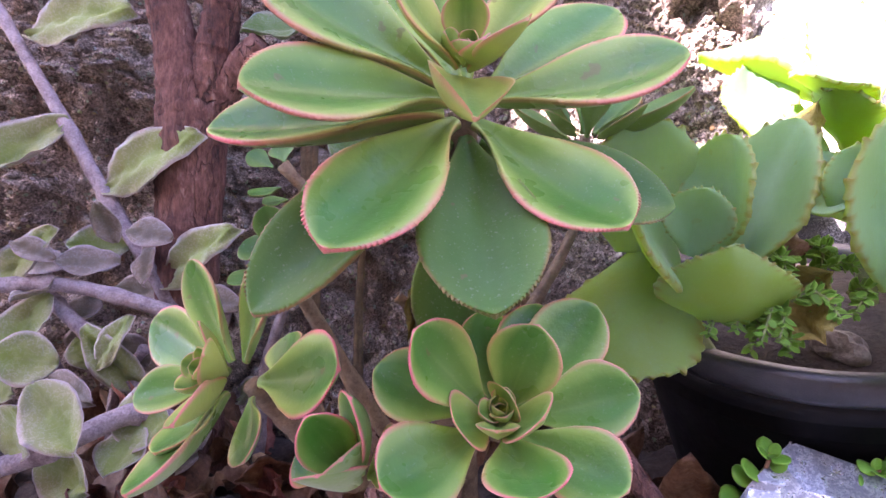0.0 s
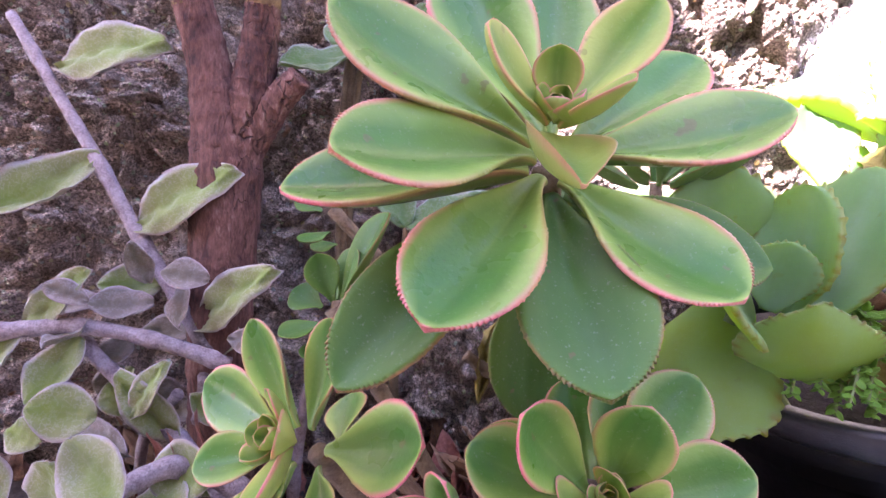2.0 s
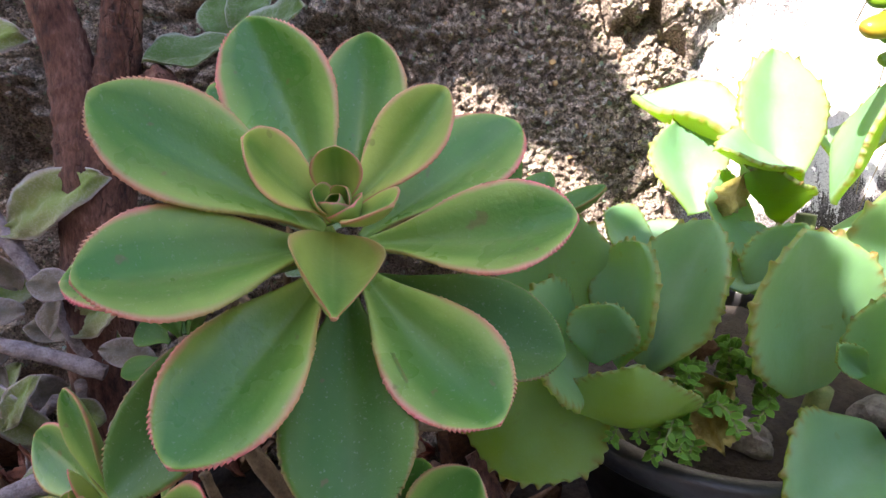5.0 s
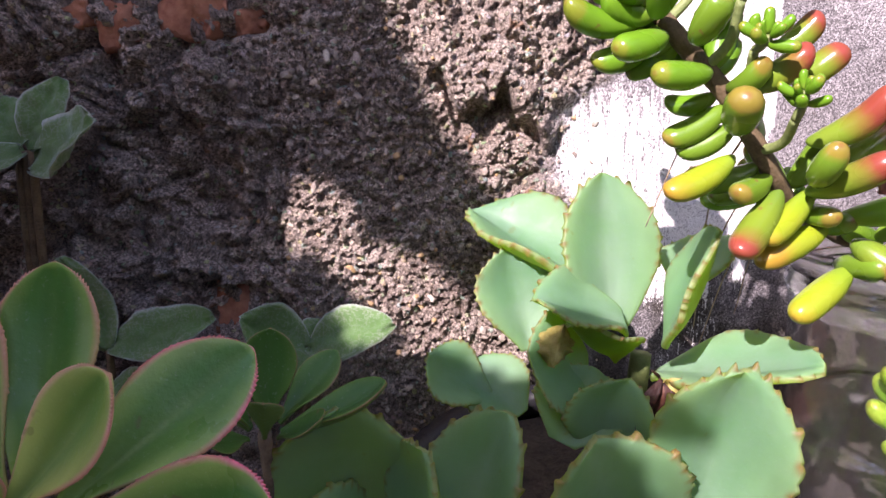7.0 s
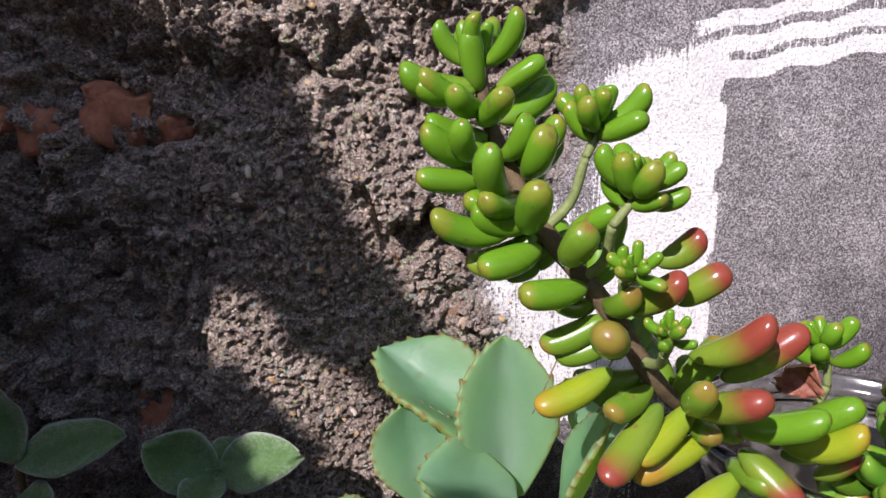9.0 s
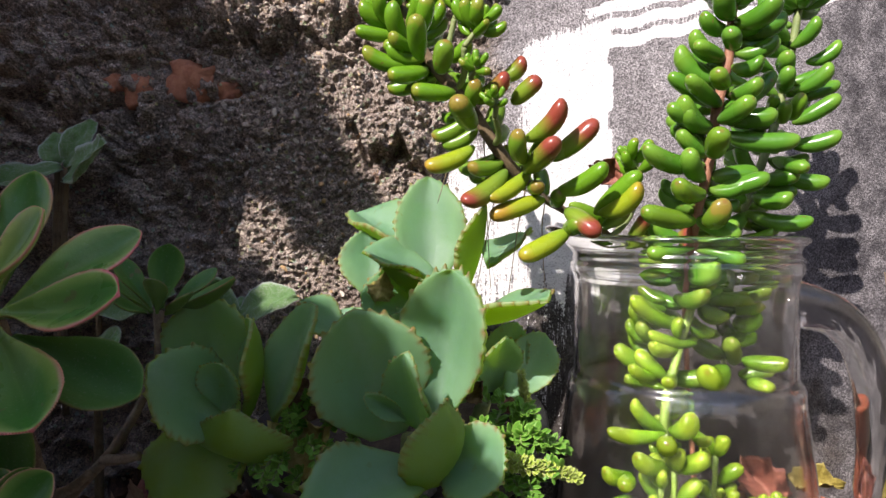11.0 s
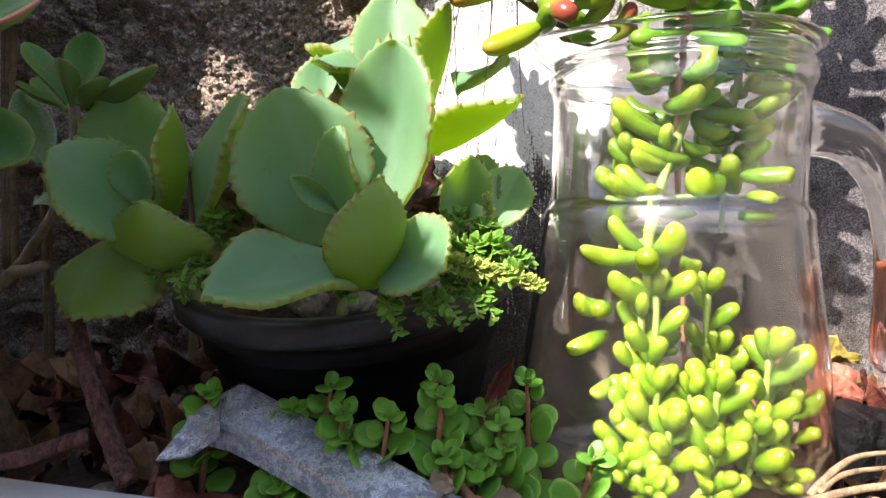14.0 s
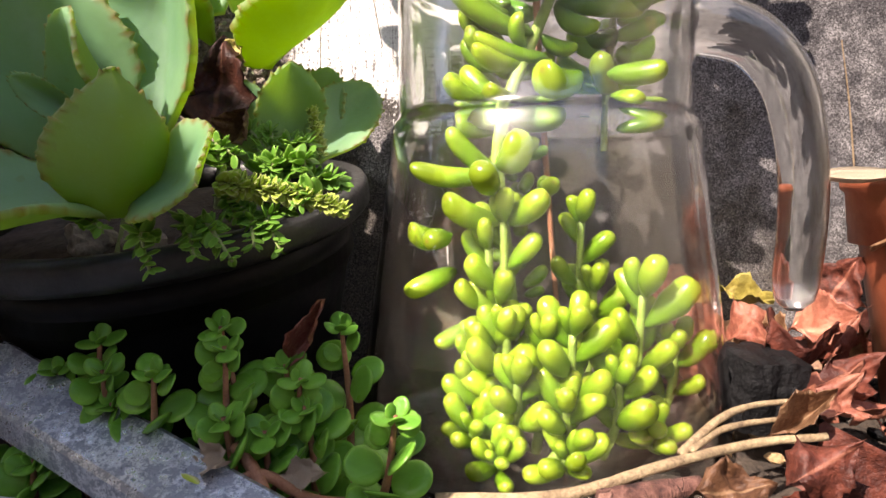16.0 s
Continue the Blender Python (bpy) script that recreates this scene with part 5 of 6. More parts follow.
SM = [(0.318, 0.322, 0.012), (0.305, 0.308, 0.157), (0.304, 0.288, 0.204), (0.308, 0.285, 0.23), (0.312, 0.285, 0.257), (0.317, 0.285, 0.28), (0.319, 0.285, 0.304)]
upright = thing("sedum", SM[0], "upright sedum with dark green bean leaves, in the pitcher", "succulent", "sedums in the pitcher")
tube("stem", SM, (0.0009, 0.0014, 0.0026, 0.0024, 0.002), STEM_RED, upright, rough=0.06)
beans(upright, [(315, 285, 280, 299, 275, 284, 9), (311, 285, 258, 288, 277, 271, 10), (313, 283, 258, 293, 265, 267, 10), (318, 285, 276, 329, 275, 277, 10), (316, 280, 262, 324, 265, 265, 10), (311, 280, 250, 320, 263, 257, 11), (322, 290, 259, 342, 295, 276, 10), (310, 285, 248, 287, 273, 256, 11), (309, 290, 243, 292, 295, 255, 10), (306, 283, 231, 275, 267, 237, 12), (313, 283, 245, 345, 275, 241, 12)], BEAN_DARK, 5)
beans(upright, [(310, 285, 219, 332, 275, 225, 11), (308, 295, 245, 305, 315, 250, 10), (304, 290, 207, 317, 270, 198, 11), (311, 295, 240, 332, 310, 248, 10), (309, 295, 226, 326, 310, 217, 10), (318, 285, 292, 302, 275, 297, 10), (318, 285, 292, 331, 275, 299, 10), (316, 275, 282, 309, 260, 285, 10), (314, 295, 266, 305, 310, 278, 10), (302, 285, 197, 279, 275, 190, 11), (303, 285, 194, 321, 275, 187, 11)], BEAN_DARK, 6)
beans(upright, [(308, 279, 234, 306, 261, 243, 12), (305, 280, 218, 288, 263, 221, 12), (306, 280, 205, 308, 262, 213, 12), (301, 280, 205, 274, 265, 209, 12), (312, 275, 265, 304, 260, 268, 10)], BEAN_RIPE, 7)
fill_beans(upright, SM, BEAN_DARK, 26, 0.024, 0.38, 0.98, 23)
fill_beans(upright, SM, BEAN_DARK, 22, 0.021, 0.17, 0.4, 25)
bud(upright, SM[-1], (0, 0, 1), 0.024, BEAN_DARK, BEAN_MESHES, 12, 0.4, (0.1, 0.8), 2, plump=True)
SR = [(0.333, 0.335, 0.118), (0.335, 0.335, 0.161), (0.343, 0.34, 0.205), (0.35, 0.34, 0.226), (0.361, 0.342, 0.257), (0.368, 0.342, 0.287), (0.374, 0.342, 0.321)]
upright2 = thing("sedum", SR[0], "upright sedum with dark green bean leaves, close to the wall", "succulent", "sedums in the pitcher")
tube("stem", SR, (0.0012, 0.0016, 0.0024, 0.0022, 0.002), STEM_GREEN, upright2, rough=0.06)
beans(upright2, [(360, 340, 287, 343, 330, 299, 10), (368, 345, 299, 361, 340, 318, 10), (379, 345, 293, 395, 340, 303, 10), (363, 335, 275, 359, 318, 284, 10), (370, 338, 276, 385, 328, 288, 11), (374, 345, 274, 397, 345, 282, 10), (369, 338, 259, 390, 330, 272, 11), (367, 338, 248, 390, 328, 252, 12), (360, 338, 234, 384, 328, 227, 12), (347, 335, 220, 362, 320, 219, 12), (345, 338, 212, 376, 328, 207, 12), (358, 335, 240, 367, 315, 233, 10)], BEAN_DARK, 8)
beans(upright2, [(349, 335, 233, 337, 325, 250, 10), (344, 335, 218, 329, 325, 221, 10), (360, 350, 252, 351, 360, 273, 10), (356, 350, 245, 378, 370, 260, 10), (369, 340, 300, 379, 330, 313, 10), (368, 340, 304, 352, 330, 314, 10), (367, 350, 269, 392, 370, 278, 10), (347, 340, 212, 330, 330, 204, 11), (350, 345, 206, 366, 345, 203, 10)], BEAN_DARK, 9)
beans(upright2, [(356, 330, 260, 350, 315, 269, 8), (364, 330, 260, 364, 315, 270, 9), (359, 328, 259, 355, 312, 265, 9), (358, 330, 243, 346, 315, 248, 8), (328, 330, 289, 342, 325, 275, 9)], BEAN_GREEN, 10)
fill_beans(upright2, SR, BEAN_DARK, 24, 0.022, 0.38, 0.98, 24)
fill_beans(upright2, SR, BEAN_GREEN, 20, 0.020, 0.1, 0.4, 26)
bud(upright2, SR[-1], (0, 0, 1), 0.024, BEAN_DARK, BEAN_MESHES, 12, 0.4, (0.1, 0.8), 5, plump=True)
SJ = [(0.298, 0.31, 0.023), (0.295, 0.3, 0.07), (0.291, 0.292, 0.108), (0.294, 0.292, 0.131), (0.306, 0.305, 0.161), (0.315, 0.31, 0.186)]
inner = thing("sedum", SJ[0], "lime green sedum stem growing inside the glass pitcher", "succulent", "sedums in the pitcher")
tube("stem", SJ, (0.0024, 0.0022, 0.002), STEM_LIME, inner)
beans(inner, [(308, 300, 147, 283, 290, 153, 8), (303, 300, 155, 275, 290, 170, 10), (301, 300, 145, 283, 285, 148, 9), (288, 295, 131, 274, 285, 138, 8), (291, 290, 107, 275, 285, 122, 9), (290, 285, 107, 262, 280, 109, 9), (292, 285, 91, 274, 275, 99, 11), (293, 285, 91, 306, 275, 100, 11), (292, 285, 109, 298, 272, 119, 12), (289, 280, 101, 285, 265, 108, 11)], BEAN_LIME, 11)
beans(inner, [(276, 290, 86, 262, 285, 89, 10), (275, 285, 86, 268, 275, 85, 9), (277, 295, 74, 260, 290, 66, 9), (280, 295, 55, 270, 290, 48, 8), (317, 285, 138, 304, 272, 138, 15), (327, 295, 140, 344, 285, 140, 10), (328, 290, 131, 335, 280, 129, 9), (311, 310, 168, 327, 310, 159, 10), (311, 310, 168, 345, 320, 168, 10), (307, 300, 106, 309, 285, 104, 8), (295, 290, 133, 288, 275, 133, 8)], BEAN_LIME, 12)
fill_beans(inner, SJ, BEAN_LIME, 12, 0.018, 0.3, 0.98, 27)
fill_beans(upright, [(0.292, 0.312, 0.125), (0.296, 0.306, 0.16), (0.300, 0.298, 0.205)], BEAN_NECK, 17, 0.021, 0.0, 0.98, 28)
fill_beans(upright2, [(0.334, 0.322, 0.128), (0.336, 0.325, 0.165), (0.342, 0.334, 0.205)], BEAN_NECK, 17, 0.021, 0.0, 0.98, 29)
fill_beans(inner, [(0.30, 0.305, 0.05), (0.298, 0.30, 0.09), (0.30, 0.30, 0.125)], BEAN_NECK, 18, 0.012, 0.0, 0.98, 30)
rng = random.Random(12)
for x, y, z, s in [(0.293, 0.282, 0.087, 0.021), (0.288, 0.285, 0.078, 0.019), (0.291, 0.282, 0.06, 0.02), (0.294, 0.28, 0.05, 0.02), (0.306, 0.278, 0.049, 0.019), (0.314, 0.272, 0.052, 0.022), (0.339, 0.29, 0.062, 0.025), (0.353, 0.3, 0.041, 0.02), (0.329, 0.275, 0.036, 0.021), (0.297, 0.272, 0.036, 0.02), (0.286, 0.29, 0.041, 0.02), (0.283, 0.278, 0.018, 0.018), (0.312, 0.268, 0.029, 0.02), (0.342, 0.282, 0.017, 0.017), (0.321, 0.31, 0.086, 0.019), (0.326, 0.31, 0.061, 0.02), (0.291, 0.268, 0.012, 0.016), (0.312, 0.266, 0.014, 0.016)]:
    tuft = thing("sedum", (x, y, 0.012), "short lime green sedum shoot inside the glass pitcher", "succulent", "sedums in the pitcher")
    sedum_stem(tuft, [(x + rng.uniform(-0.006, 0.006), y + 0.006, 0.012), (x, y + 0.004, 0.012 + (z - 0.012) * 0.5), (x, y, z + 0.004)], 0.0018, BEAN_LIME, FINGER_MESHES, s * 0.84, 6, 1.0, 0.45, 1.18, rng.randint(0, 999), 3, stem=STEM_LIME, rise=0.85)

# ---- the small round-leaved plants by the kerb ----
def round_sprig(at, height, count, seed):
    rng = random.Random(seed)
    at = Vector(at)
    plant = thing("round_leaf_succulent", at, "small glossy green round-leaved succulent sprouting by the kerb", "succulent", "round-leaved sprigs")
    top = at + Vector((rng.uniform(-0.011, 0.011), rng.uniform(-0.014, -0.002), height))
    path = smooth_path([at, at.lerp(top, 0.5) + Vector((rng.uniform(-0.004, 0.004), 0, 0)), top], 8)
    tube("stem", [path[0], path[8], path[-1]], (0.0015, 0.0012, 0.0007), STEM_RED, plant)
    bud(plant, top - Vector((0, 0, 0.001)), (0, -0.5, 0.85), 0.0075, ROUND, ROUND_MESHES, 5, 0.9, (0.3, 0.9), seed)
    for i in range(count):
        f = 0.22 + 0.78 * i / (count - 1)
        k = min(15, int(f * 16))
        a = i * 1.66 + rng.uniform(-0.3, 0.3)
        s = 0.0105 * rng.uniform(0.75, 1.2) * (1 - 0.5 * max(0, f - 0.75) / 0.25)
        out = Vector((math.cos(a), 0.55 * math.sin(a), 0.1 + 0.5 * f)).normalized()
        p = path[k]
        face = Vector((0, -0.45, 0.75)) + Vector((out.x * 0.5, out.y * 0.5, 0)) + Vector((rng.uniform(-0.35, 0.35), rng.uniform(-0.3, 0.2), 0))
        place("leaf", rng.choice(ROUND_MESHES), ROUND, plant, leaf_pose(p + out * 0.002, p + out * (s + 0.002), face, s * 1.02))


for k, (x, y, h) in enumerate([(0.169, 0.262, 0.056), (0.178, 0.258, 0.049), (0.19, 0.256, 0.05), (0.187, 0.254, 0.039), (0.21, 0.262, 0.061), (0.216, 0.258, 0.056), (0.224, 0.262, 0.046), (0.216, 0.252, 0.037), (0.241, 0.278, 0.059), (0.235, 0.27, 0.048), (0.234, 0.262, 0.038), (0.229, 0.255, 0.032), (0.253, 0.246, 0.042), (0.149, 0.252, 0.021), (0.109, 0.275, 0.05), (0.162, 0.262, 0.046)]):
    round_sprig((x, y, 0.0), h, 13, 40 + k)


# ---- fine creeping sprigs in the pot ----
def tiny_leaves(path, size, every, seed, lean=0.5, whorl=3):
    """Pairs of tiny leaves along a path, in one mesh."""
    rng = random.Random(seed)
    src = SPRIG_MESHES[0]
    co = [v.co.copy() for v in src.vertices]
    poly = [tuple(q.vertices) for q in src.polygons]
    ed = [d.value for d in src.attributes["edge"].data]
    al = [d.value for d in src.attributes["along"].data]
    verts, faces, edge, along = [], [], [], []
    for i in range(1, len(path), every):
        way = (path[i] - path[i - 1]).normalized()
        s = way.cross(Vector((0.1, 0.3, 1))).normalized()
        o = way.cross(s)
        for h in range(whorl):
            a = h * 6.3 / whorl + i * 0.9 + rng.uniform(-1.0, 1.0)
            d = (math.cos(a) * s + math.sin(a) * o + way * lean * rng.uniform(0.2, 2.4)).normalized()
            z = size * rng.uniform(0.7, 1.25) * (1.1 - 0.5 * i / len(path))
            m = leaf_pose(path[i], path[i] + d * z, (rng.uniform(-0.6, 0.6), -0.5, 1), z * rng.uniform(0.5, 0.72))
            n0 = len(verts)
            verts += [m @ c for c in co]
            faces += [tuple(n0 + v for v in f) for f in poly]
            edge += ed
            along += al
    return mesh_from("foliage", verts, faces, {"edge": edge, "along": along})


def flower_spike(points, size, seed):
    """A spike of many tiny pale green buds crowded round a stem, thinning to its tip."""
    plant = thing("flower_spike", points[0], "pale yellow-green flower spike of a creeping sprig in the pot", "plant", "flower spikes")
    points = [Vector(p) for p in points]
    tube("stem", points, (0.0009, 0.0008, 0.0005), STEM_GREEN, plant, n=5)
    path = smooth_path(points, 18)
    place("blossom", tiny_leaves(path, size, 1, seed, 0.35, 7), SPRIG_PALE, plant, label="tiny pale flower buds")


def creeping_sprig(a, c, size, seed):
    rng = random.Random(seed)
    a, c = Vector(a), Vector(c)
    plant = thing("creeping_sprig", a, "fine-leaved creeping sprig spilling over the pot soil", "plant", "creeping sprigs")
    mid = a.lerp(c, 0.5) + Vector((rng.uniform(-0.004, 0.004), rng.uniform(-0.004, 0.002), rng.uniform(0.002, 0.007)))
    tube("stem", [a, mid, c], (0.0008, 0.0007, 0.0005), STEM_GREEN, plant, n=5)
    path = smooth_path([a, mid, c], 12)
    place("foliage", tiny_leaves(path, size, 2, seed), SPRIG, plant)


for k, row in enumerate([(0.215, 0.262, 0.096, 0.224, 0.24, 0.086), (0.217, 0.28, 0.106, 0.234, 0.275, 0.106), (0.21, 0.285, 0.106, 0.211, 0.29, 0.123), (0.223, 0.265, 0.1, 0.235, 0.25, 0.097), (0.208, 0.25, 0.089, 0.219, 0.237, 0.082), (0.193, 0.245, 0.089, 0.197, 0.235, 0.079), (0.202, 0.25, 0.093, 0.208, 0.238, 0.083), (0.218, 0.29, 0.113, 0.231, 0.285, 0.113), (0.208, 0.3, 0.116, 0.199, 0.3, 0.124), (0.227, 0.26, 0.096, 0.23, 0.245, 0.084), (0.239, 0.255, 0.099, 0.227, 0.26, 0.098)]):
    creeping_sprig(row[:3], row[3:6], 0.0056, 300 + k)
flower_spike([(0.209, 0.252, 0.104), (0.224, 0.252, 0.1015), (0.236, 0.254, 0.099), (0.246, 0.255, 0.0955)], 0.0046, 340)
flower_spike([(0.226, 0.303, 0.113), (0.2255, 0.304, 0.122), (0.224, 0.304, 0.131)], 0.0036, 341)
for k, row in enumerate([(0.222, 0.27, 0.108, 0.232, 0.262, 0.107), (0.214, 0.275, 0.106, 0.222, 0.262, 0.107), (0.228, 0.275, 0.104, 0.242, 0.272, 0.103), (0.204, 0.27, 0.108, 0.211, 0.262, 0.112), (0.211, 0.268, 0.101, 0.216, 0.25, 0.093), (0.222, 0.28, 0.112, 0.23, 0.28, 0.116)]):
    creeping_sprig(row[:3], row[3:6], 0.0062, 350 + k)
for rows, k0 in (([(0.114, 0.265, 0.103, 0.109, 0.25, 0.091), (0.122, 0.27, 0.111, 0.115, 0.26, 0.112), (0.117, 0.26, 0.099, 0.115, 0.25, 0.092), (0.126, 0.28, 0.118, 0.118, 0.275, 0.117), (0.135, 0.28, 0.12, 0.135, 0.265, 0.111), (0.123, 0.26, 0.104, 0.135, 0.25, 0.099), (0.174, 0.245, 0.092, 0.182, 0.238, 0.091), (0.104, 0.265, 0.1, 0.109, 0.26, 0.11), (0.133, 0.27, 0.113, 0.144, 0.26, 0.116)], 360), ([(0.141, 0.275, 0.117, 0.135, 0.27, 0.119), (0.105, 0.268, 0.098, 0.095, 0.258, 0.093), (0.115, 0.268, 0.096, 0.109, 0.258, 0.087), (0.127, 0.268, 0.092, 0.121, 0.258, 0.086), (0.146, 0.268, 0.106, 0.143, 0.258, 0.099), (0.109, 0.268, 0.104, 0.113, 0.258, 0.101), (0.137, 0.268, 0.097, 0.138, 0.258, 0.105), (0.123, 0.268, 0.116, 0.122, 0.258, 0.111), (0.101, 0.268, 0.098, 0.104, 0.258, 0.094)], 390)):
    for k, row in enumerate(rows):
        creeping_sprig(row[:3], row[3:6], 0.0052, k0 + k)

# ---- the bent galvanised channel ----
channel = thing("metal_channel", (0.17, 0.25, 0.03), "bent galvanised steel channel lying across the kerb", "metal scrap")


def channel_mesh():
    """A folded strip: a flat back, a long front flange and a short turned end."""
    a, b = Vector((0.127, 0.268, 0.051)), Vector((0.280, 0.208, 0.006))
    y = (b - a).normalized()
    up = Vector((0.18, -0.62, 0.75))
    up = (up - y * up.dot(y)).normalized()
    x = y.cross(up)
    if x.y > 0:
        x = -x
    prof = [(-0.004, -0.014), (-0.0035, -0.002), (-0.002, 0.0), (0.0145, 0.0), (0.0165, -0.0012), (0.0195, -0.0095), (0.019, -0.010), (0.0158, -0.0026), (0.014, -0.0016), (-0.001, -0.0016), (-0.0022, -0.003), (-0.003, -0.014)]
    verts, faces, n = [], [], len(prof)
    length = (b - a).length
    for i in range(25):
        u = i / 24
        for px, pz in prof:
            dent = 0.0003 * math.sin(i * 0.8 + px * 160)
            flare = max(0.0, 1 - u / 0.09)
            verts.append(a + y * (u * length) - y * flare * 0.012 * max(0.0, px / 0.02) + x * px * (1 + 0.15 * flare) + up * (pz + dent - flare * 0.006 * max(0.0, px / 0.02)))
    for i in range(24):
        for j in range(n):
            k = (j + 1) % n
            faces.append((i * n + j, i * n + k, (i + 1) * n + k, (i + 1) * n + j))
    faces += [tuple(range(n))[::-1], tuple(range(24 * n, 25 * n))]
    o = Vector((0.17, 0.25, 0.03))
    return mesh_from("channel", [v - o for v in verts], faces, smooth=False)


place("channel", channel_mesh(), ZINC, channel, Matrix.Translation((0.17, 0.25, 0.03)))


def flap_mesh(corners, thick=0.0012):
    """The torn end of the channel, bent down: a thin plate."""
    c = [Vector(q) - Vector((0.17, 0.25, 0.03)) for q in corners]
    out = (c[2] - c[0]).cross(c[4] - c[0]).normalized() * thick
    n = len(c)
    faces = [tuple(range(n)), tuple(range(2 * n - 1, n - 1, -1))] + [(i, n + i, n + (i + 1) % n, (i + 1) % n) for i in range(n)]
    return mesh_from("end_flap", c + [q + out for q in c], faces, smooth=False)


place("end_flap", flap_mesh([(0.122, 0.266, 0.0475), (0.111, 0.262, 0.038), (0.103, 0.251, 0.025), (0.117, 0.249, 0.028), (0.128, 0.249, 0.036)]), ZINC, channel, Matrix.Translation((0.17, 0.25, 0.03)), "bent-down torn end")

# ---- the terracotta-coloured pot ----
TP = Vector((0.493, 0.352, 0.0))
tpot = thing("plant_pot", TP, "terracotta-coloured plastic pot with dry leaves in it", "pot")
place("body", lathe_mesh("body", [(0.034, 0.0), (0.0465, 0.078), (0.0468, 0.083), (0.044, 0.083), (0.002, 0.082)], 64), TERRA, tpot, Matrix.Translation(TP))
place("rim", lathe_mesh("rim", [(0.0470, 0.0785), (0.0505, 0.0785), (0.0525, 0.1005), (0.0545, 0.102), (0.0548, 0.105), (0.0525, 0.1065), (0.0505, 0.102), (0.0470, 0.084)], 64), TERRA, tpot, Matrix.Translation(TP), "thick turned rim")


def dry_leaf(at, size, width, turn, tilt, material, seed, roll=0.0):
    m = pose(*at, tilt, roll, turn) @ Matrix.Diagonal((width, size, size, 1))
    ob = place("dry_leaf", DRY_MESHES[seed % 6], material, m=m)
    return tagged(ob, "curled dead leaf lying in the litter", "dry leaf", "fallen leaves")


rng = random.Random(77)
for k in range(105):
    x, y = rng.uniform(0.375, 0.62), 0.42 - 0.152 * rng.random() ** 1.5
    if (Vector((x, y, 0)) - TP).length < 0.044 or (Vector((x, y, 0)) - Vector((JAR.x, JAR.y, 0))).length < 0.083 or (abs(x - 0.391) < 0.034 and 0.27 < y < 0.347):
        continue
    dry_leaf((x, y, rng.uniform(0.002, 0.026) * (1.3 if y > 0.32 else 0.7)), rng.uniform(0.03, 0.058), rng.uniform(0.017, 0.03), rng.uniform(0, 360), rng.uniform(-40, 40), rng.choice((DRY_RED, DRY_RED, DRY_RED, DRY)), k, rng.uniform(-70, 70))
for k in range(90):
    x, y = rng.uniform(-0.26, 0.10), rng.uniform(0.245, 0.42)
    dry_leaf((x, y, rng.uniform(0.002, 0.018)), rng.uniform(0.025, 0.055), rng.uniform(0.012, 0.025), rng.uniform(0, 360), rng.uniform(-30, 30), rng.choice((DRY_RED, DRY, DRY)), 200 + k, rng.uniform(-60, 60))
for k, (mat, *row) in enumerate((
        (DRY_RED, 411, 345, 44, 435, 340, 48, 22),
        (DRY_RED, 431, 365, 47, 442, 355, 73, 24),
        (DRY_RED, 394, 360, 53, 399, 335, 37, 19),
        (DRY, 404, 350, 49, 405, 332, 39, 8),
        (DRY_RED, 406, 335, 44, 409, 305, 31, 16),
        (DRY_RED, 414, 320, 38, 422, 310, 24, 22),
        (DRY, 378, 283, 19, 402, 290, 31, 9),
        (DRY, 344, 247, 16, 370, 250, 20, 14),
        (DRY_RED, 378, 262, 14, 398, 268, 22, 20),
        (DRY_YELLOW, 398, 392, 55, 420, 382, 50, 13),
        (DRY_RED, 443, 350, 51, 421, 330, 36, 20),
        (DRY_RED, 398, 300, 32, 411, 295, 20, 20))):
    bx, by, bz, x, y, z, w = row
    ob = place("dry_leaf", DRY_MESHES[(k * 5 + 3) % 6], mat, m=leaf_pose(Vector((bx, by, bz)) / 1000, Vector((x, y, z)) / 1000, (rng.uniform(-0.4, 0.4), -0.75, 0.65), w / 1000))
    tagged(ob, "large curled dead leaf lying in the litter", "dry leaf", "fallen leaves")
tagged(place("dry_leaf", PALE_MESH, DRY_PALE, m=leaf_pose((0.446, 0.334, 0.1075), (0.413, 0.332, 0.1072), (0.1, -0.6, 0.8), 0.0085)), "pale dry leaf hanging over the pot rim", "dry leaf", "fallen leaves")
for k in range(9):
    a = k * 0.7
    tagged(dry_leaf(TP + Vector((0.028 * math.cos(a), 0.028 * math.sin(a), rng.uniform(0.092, 0.103))), 0.04, 0.018, rng.uniform(0, 360), rng.uniform(-20, 20), DRY, k, rng.uniform(-40, 40)), "dry brown leaf lying in the terracotta pot")


def lump(name, at, size, material, seed, label, category, squash=(1, 1, 1), cuts=3, amount=0.3):
    bm = bmesh.new()
    bmesh.ops.create_icosphere(bm, subdivisions=cuts, radius=1.0)
    for v in bm.verts:
        p = v.co.copy()
        f = 1 + amount * noise.fractal(p * 1.3 + Vector((seed, 0, 0)), 1.0, 2.0, 3)
        v.co = Vector([p[i] * f * size * squash[i] for i in range(3)])
    me = bpy.data.meshes.new(name)
    bm.to_mesh(me)
    bm.free()
    return tagged(place(name, me, material, m=pose(*at, seed * 31 % 40, 0, seed * 57 % 180)), label, category)


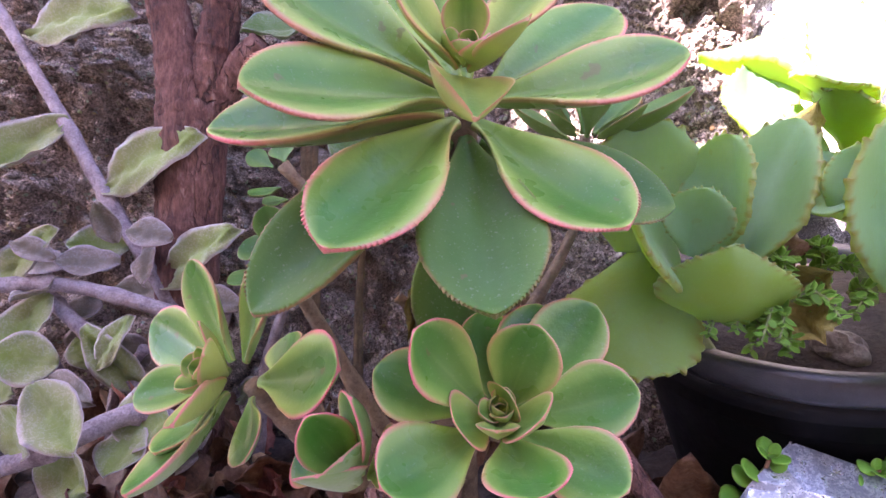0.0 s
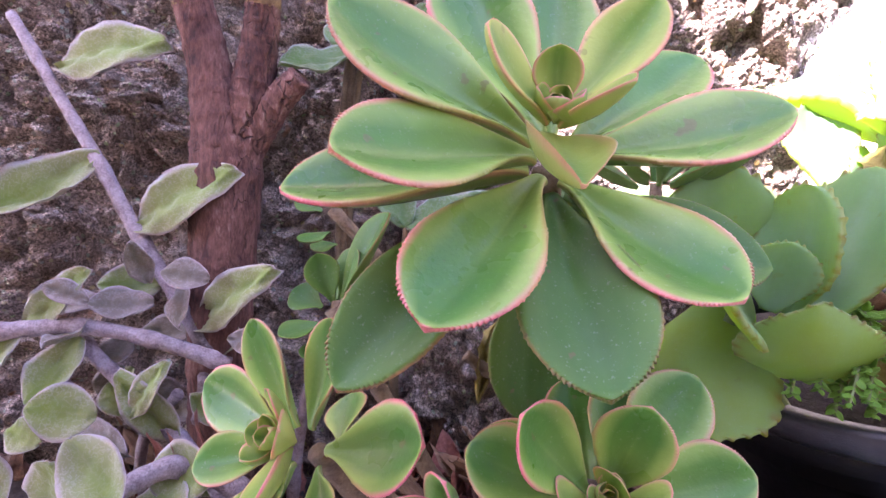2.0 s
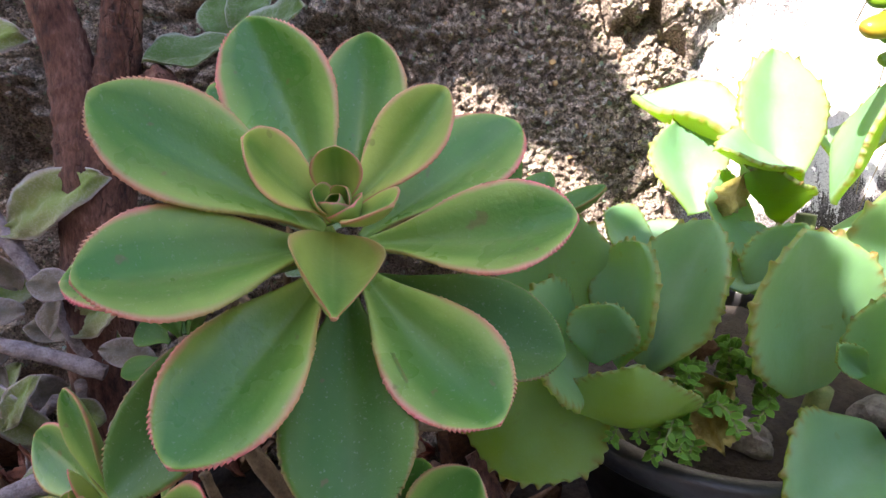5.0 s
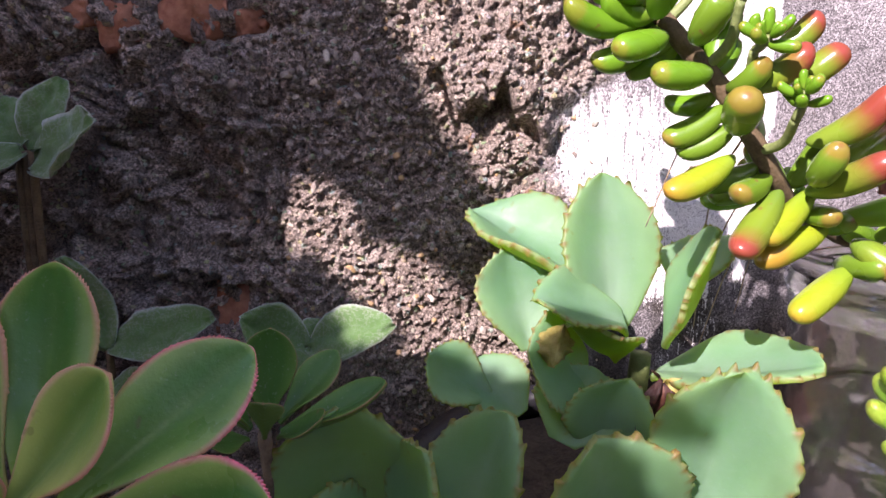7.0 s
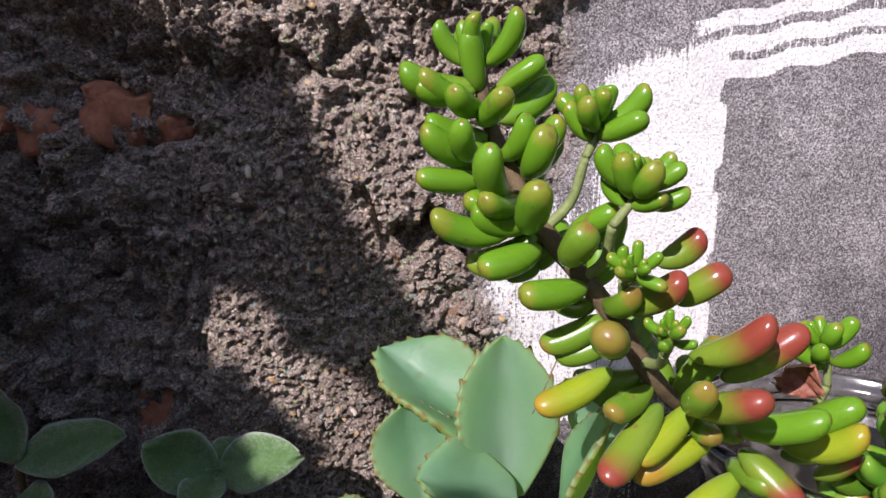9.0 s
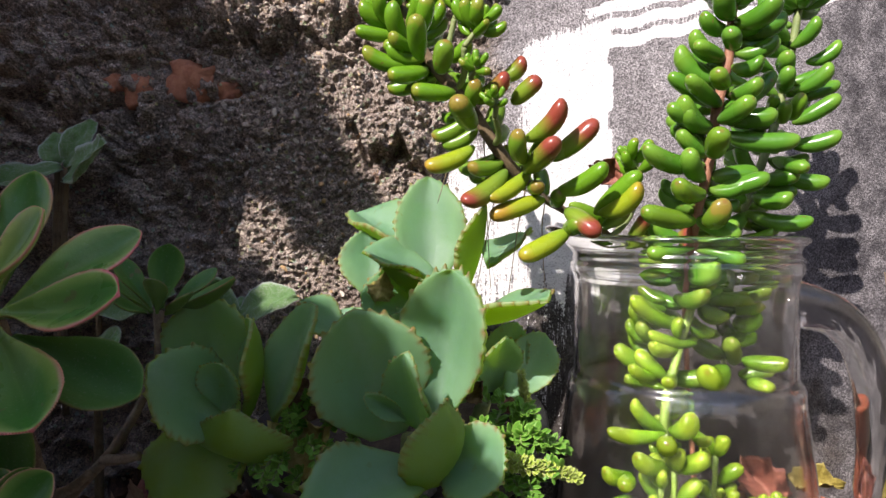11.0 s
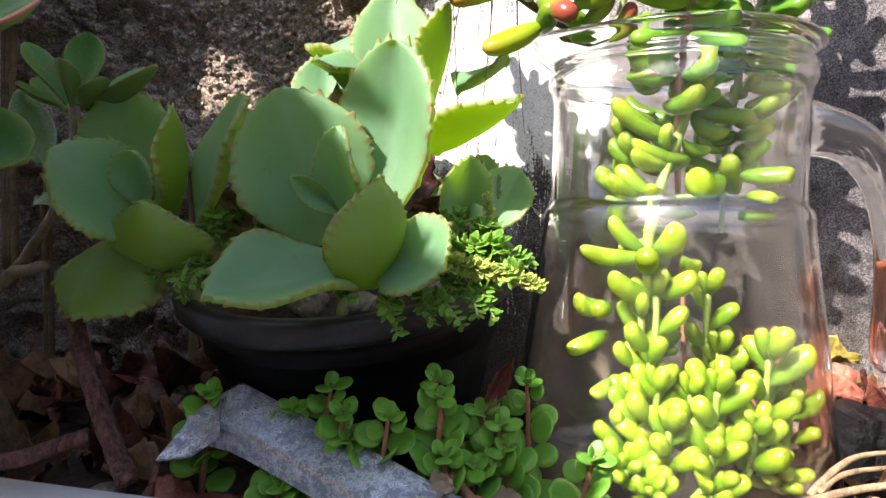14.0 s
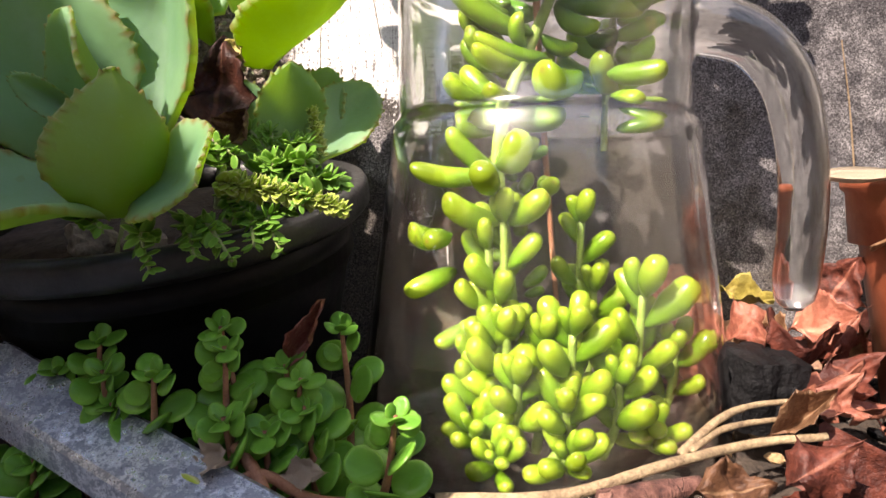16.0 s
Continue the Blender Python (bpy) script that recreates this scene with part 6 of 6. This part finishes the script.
# charcoal: a squared, cracked lump
def charcoal():
    bm = bmesh.new()
    bmesh.ops.create_cube(bm, size=1.0)
    bmesh.ops.subdivide_edges(bm, edges=bm.edges[:], cuts=9, use_grid_fill=True)
    for v in bm.verts:
        p = v.co.copy()
        p = p.lerp(p.normalized() * 0.6, 0.3)
        c = 0.05 * (abs(math.sin(p.z * 14 + p.x * 2)) ** 0.3 + abs(math.sin(p.x * 11)) ** 0.3)
        v.co = (p * (0.92 + c) + Vector([noise.noise(v.co * 3 + Vector((k, 0, 0))) * 0.06 for k in range(3)])) * 0.028
    me = bpy.data.meshes.new("charcoal")
    bm.to_mesh(me)
    bm.free()
    tagged(place("charcoal", me, COAL, m=pose(0.390, 0.325, 0.026, 8, 5, 18)), "cracked black lump of charcoal beside the pitcher", "charcoal")


charcoal()
for k, (x, y, z, s) in enumerate([(0.152, 0.284, 0.083, 0.0095), (0.205, 0.29, 0.09, 0.009), (0.178, 0.268, 0.085, 0.006)]):
    tagged(lump("stone", (x, y, z), s, STONE, k + 2, "pale rough stone on the potting soil", "stone", (1.2, 1, 0.8)), group="stones in the pot")
rng = random.Random(15)
for k in range(30):
    x, y = rng.choice((rng.uniform(-0.25, 0.08), rng.uniform(0.38, 0.5))), rng.uniform(0.25, 0.41)
    tagged(lump("pebble", (x, y, 0.002), rng.uniform(0.003, 0.006), rng.choice((STONE, GRIT, COAL)), k, "small pebble lying on the soil", "pebble", (1.2, 1, 0.7), 2), group="pebbles on the soil")

# stalks and twigs
for name, pts_, r, mat, text in (
        ("stalk", [(0.273, 0.245, 0.014), (0.308, 0.245, 0.016), (0.338, 0.255, 0.021), (0.371, 0.275, 0.021), (0.396, 0.28, 0.022)], (0.0016, 0.0017, 0.0013), STRAW, "long pale dry stalk lying before the pitcher"),
        ("twig", [(0.346, 0.265, 0.021), (0.361, 0.275, 0.029), (0.378, 0.29, 0.029), (0.4, 0.3, 0.028)], (0.0014, 0.0012, 0.0009), STRAW, "forked pale twig lying beside the pitcher"),
        ("twig", [(0.349, 0.265, 0.022), (0.363, 0.275, 0.026), (0.39, 0.29, 0.025)], (0.0012, 0.0011, 0.0008), STRAW, "forked pale twig lying beside the pitcher"),
        ("stalk", [(0.469, 0.41, 0.099), (0.468, 0.418, 0.145), (0.464, 0.42, 0.177)], (0.0005, 0.0004, 0.0003), STEM_BROWN, "thin dry stalk leaning on the wall"),
        ("bark_piece", [(0.318, 0.245, 0.015), (0.334, 0.25, 0.015), (0.349, 0.255, 0.016)], (0.003, 0.0036, 0.0026), BARK, "curled piece of brown bark on the soil"),
        ("stem_runner", [(0.215, 0.245, 0.028), (0.223, 0.24, 0.022), (0.232, 0.232, 0.011)], (0.0018, 0.0018, 0.0014), STEM_RED, "reddish bare runner stem by the kerb"),
        ("stem_runner", [(0.209, 0.24, 0.011), (0.223, 0.24, 0.022), (0.237, 0.245, 0.013), (0.255, 0.245, 0.012)], (0.0016, 0.0016, 0.0014), STEM_RED, "reddish bare runner stem by the kerb"),
        ("old_stem", [(-0.025, 0.27, 0.031), (0.006, 0.255, 0.024), (0.04, 0.25, 0.022), (0.07, 0.26, 0.031)], (0.004, 0.0038, 0.003), BARK, "bare brown creeping stem on the soil"),
        ("old_stem", [(0.092, 0.25, 0.017), (0.07, 0.265, 0.043), (0.049, 0.28, 0.078)], (0.0042, 0.004, 0.0036), BARK, "bare brown creeping stem on the soil")):
    ob = tube(name, pts_, r, mat, None, rough=0.08)
    tagged(ob, text, name.replace("_", " "))

# dead leaves among the pot plants
for row, mat, k in (((0.187, 0.297, 0.118, 0.191, 0.303, 0.160, 27), DRY_DARK, 2), ((0.197, 0.296, 0.118, 0.206, 0.292, 0.130, 12), DRY, 3), ((0.190, 0.310, 0.148, 0.197, 0.306, 0.158, 11), DRY_YELLOW, 2), ((0.214, 0.300, 0.112, 0.222, 0.296, 0.118, 9), DRY_DARK, 1), ((0.113, 0.268, 0.094, 0.137, 0.262, 0.114, 30), DRY_YELLOW, 0), ((0.113, 0.27, 0.112, 0.134, 0.28, 0.133, 20), DRY, 2), ((0.15, 0.31, 0.164, 0.155, 0.315, 0.179, 14), DRY_YELLOW, 1), ((0.191, 0.285, 0.238, 0.184, 0.284, 0.229, 6), DRY_PALE, 0), ((0.001, 0.262, 0.119, -0.008, 0.258, 0.091, 9), DRY_YELLOW, 4), ((0.262, 0.305, 0.224, 0.269, 0.3, 0.237, 17), DRY_RED, 3), ((0.207, 0.239, 0.0275, 0.219, 0.236, 0.0275, 9), DRY_PALE, 4), ((0.229, 0.244, 0.0205, 0.241, 0.242, 0.022, 9), DRY_PALE, 2), ((0.226, 0.262, 0.046, 0.237, 0.264, 0.068, 7), DRY_RED, 0)):
    bx, by, bz, x, y, z, w = row
    ob = place("dry_leaf", DRY_MESHES[k], mat, m=leaf_pose((bx, by, bz), (x, y, z), (0.1, -0.9, 0.3), w / 1000))
    tagged(ob, "withered leaf caught among the pot plants", "dry leaf", "withered leaves")
place_at = leaf_pose((0.203, 0.233, 0.012), (0.210, 0.231, 0.024), (0.1, -0.8, 0.6), 0.014)
tagged(place("fallen_leaf", ROUND_MESHES[1], SPRIG_PALE, m=place_at), "yellowed round leaf fallen on the metal channel", "leaf")
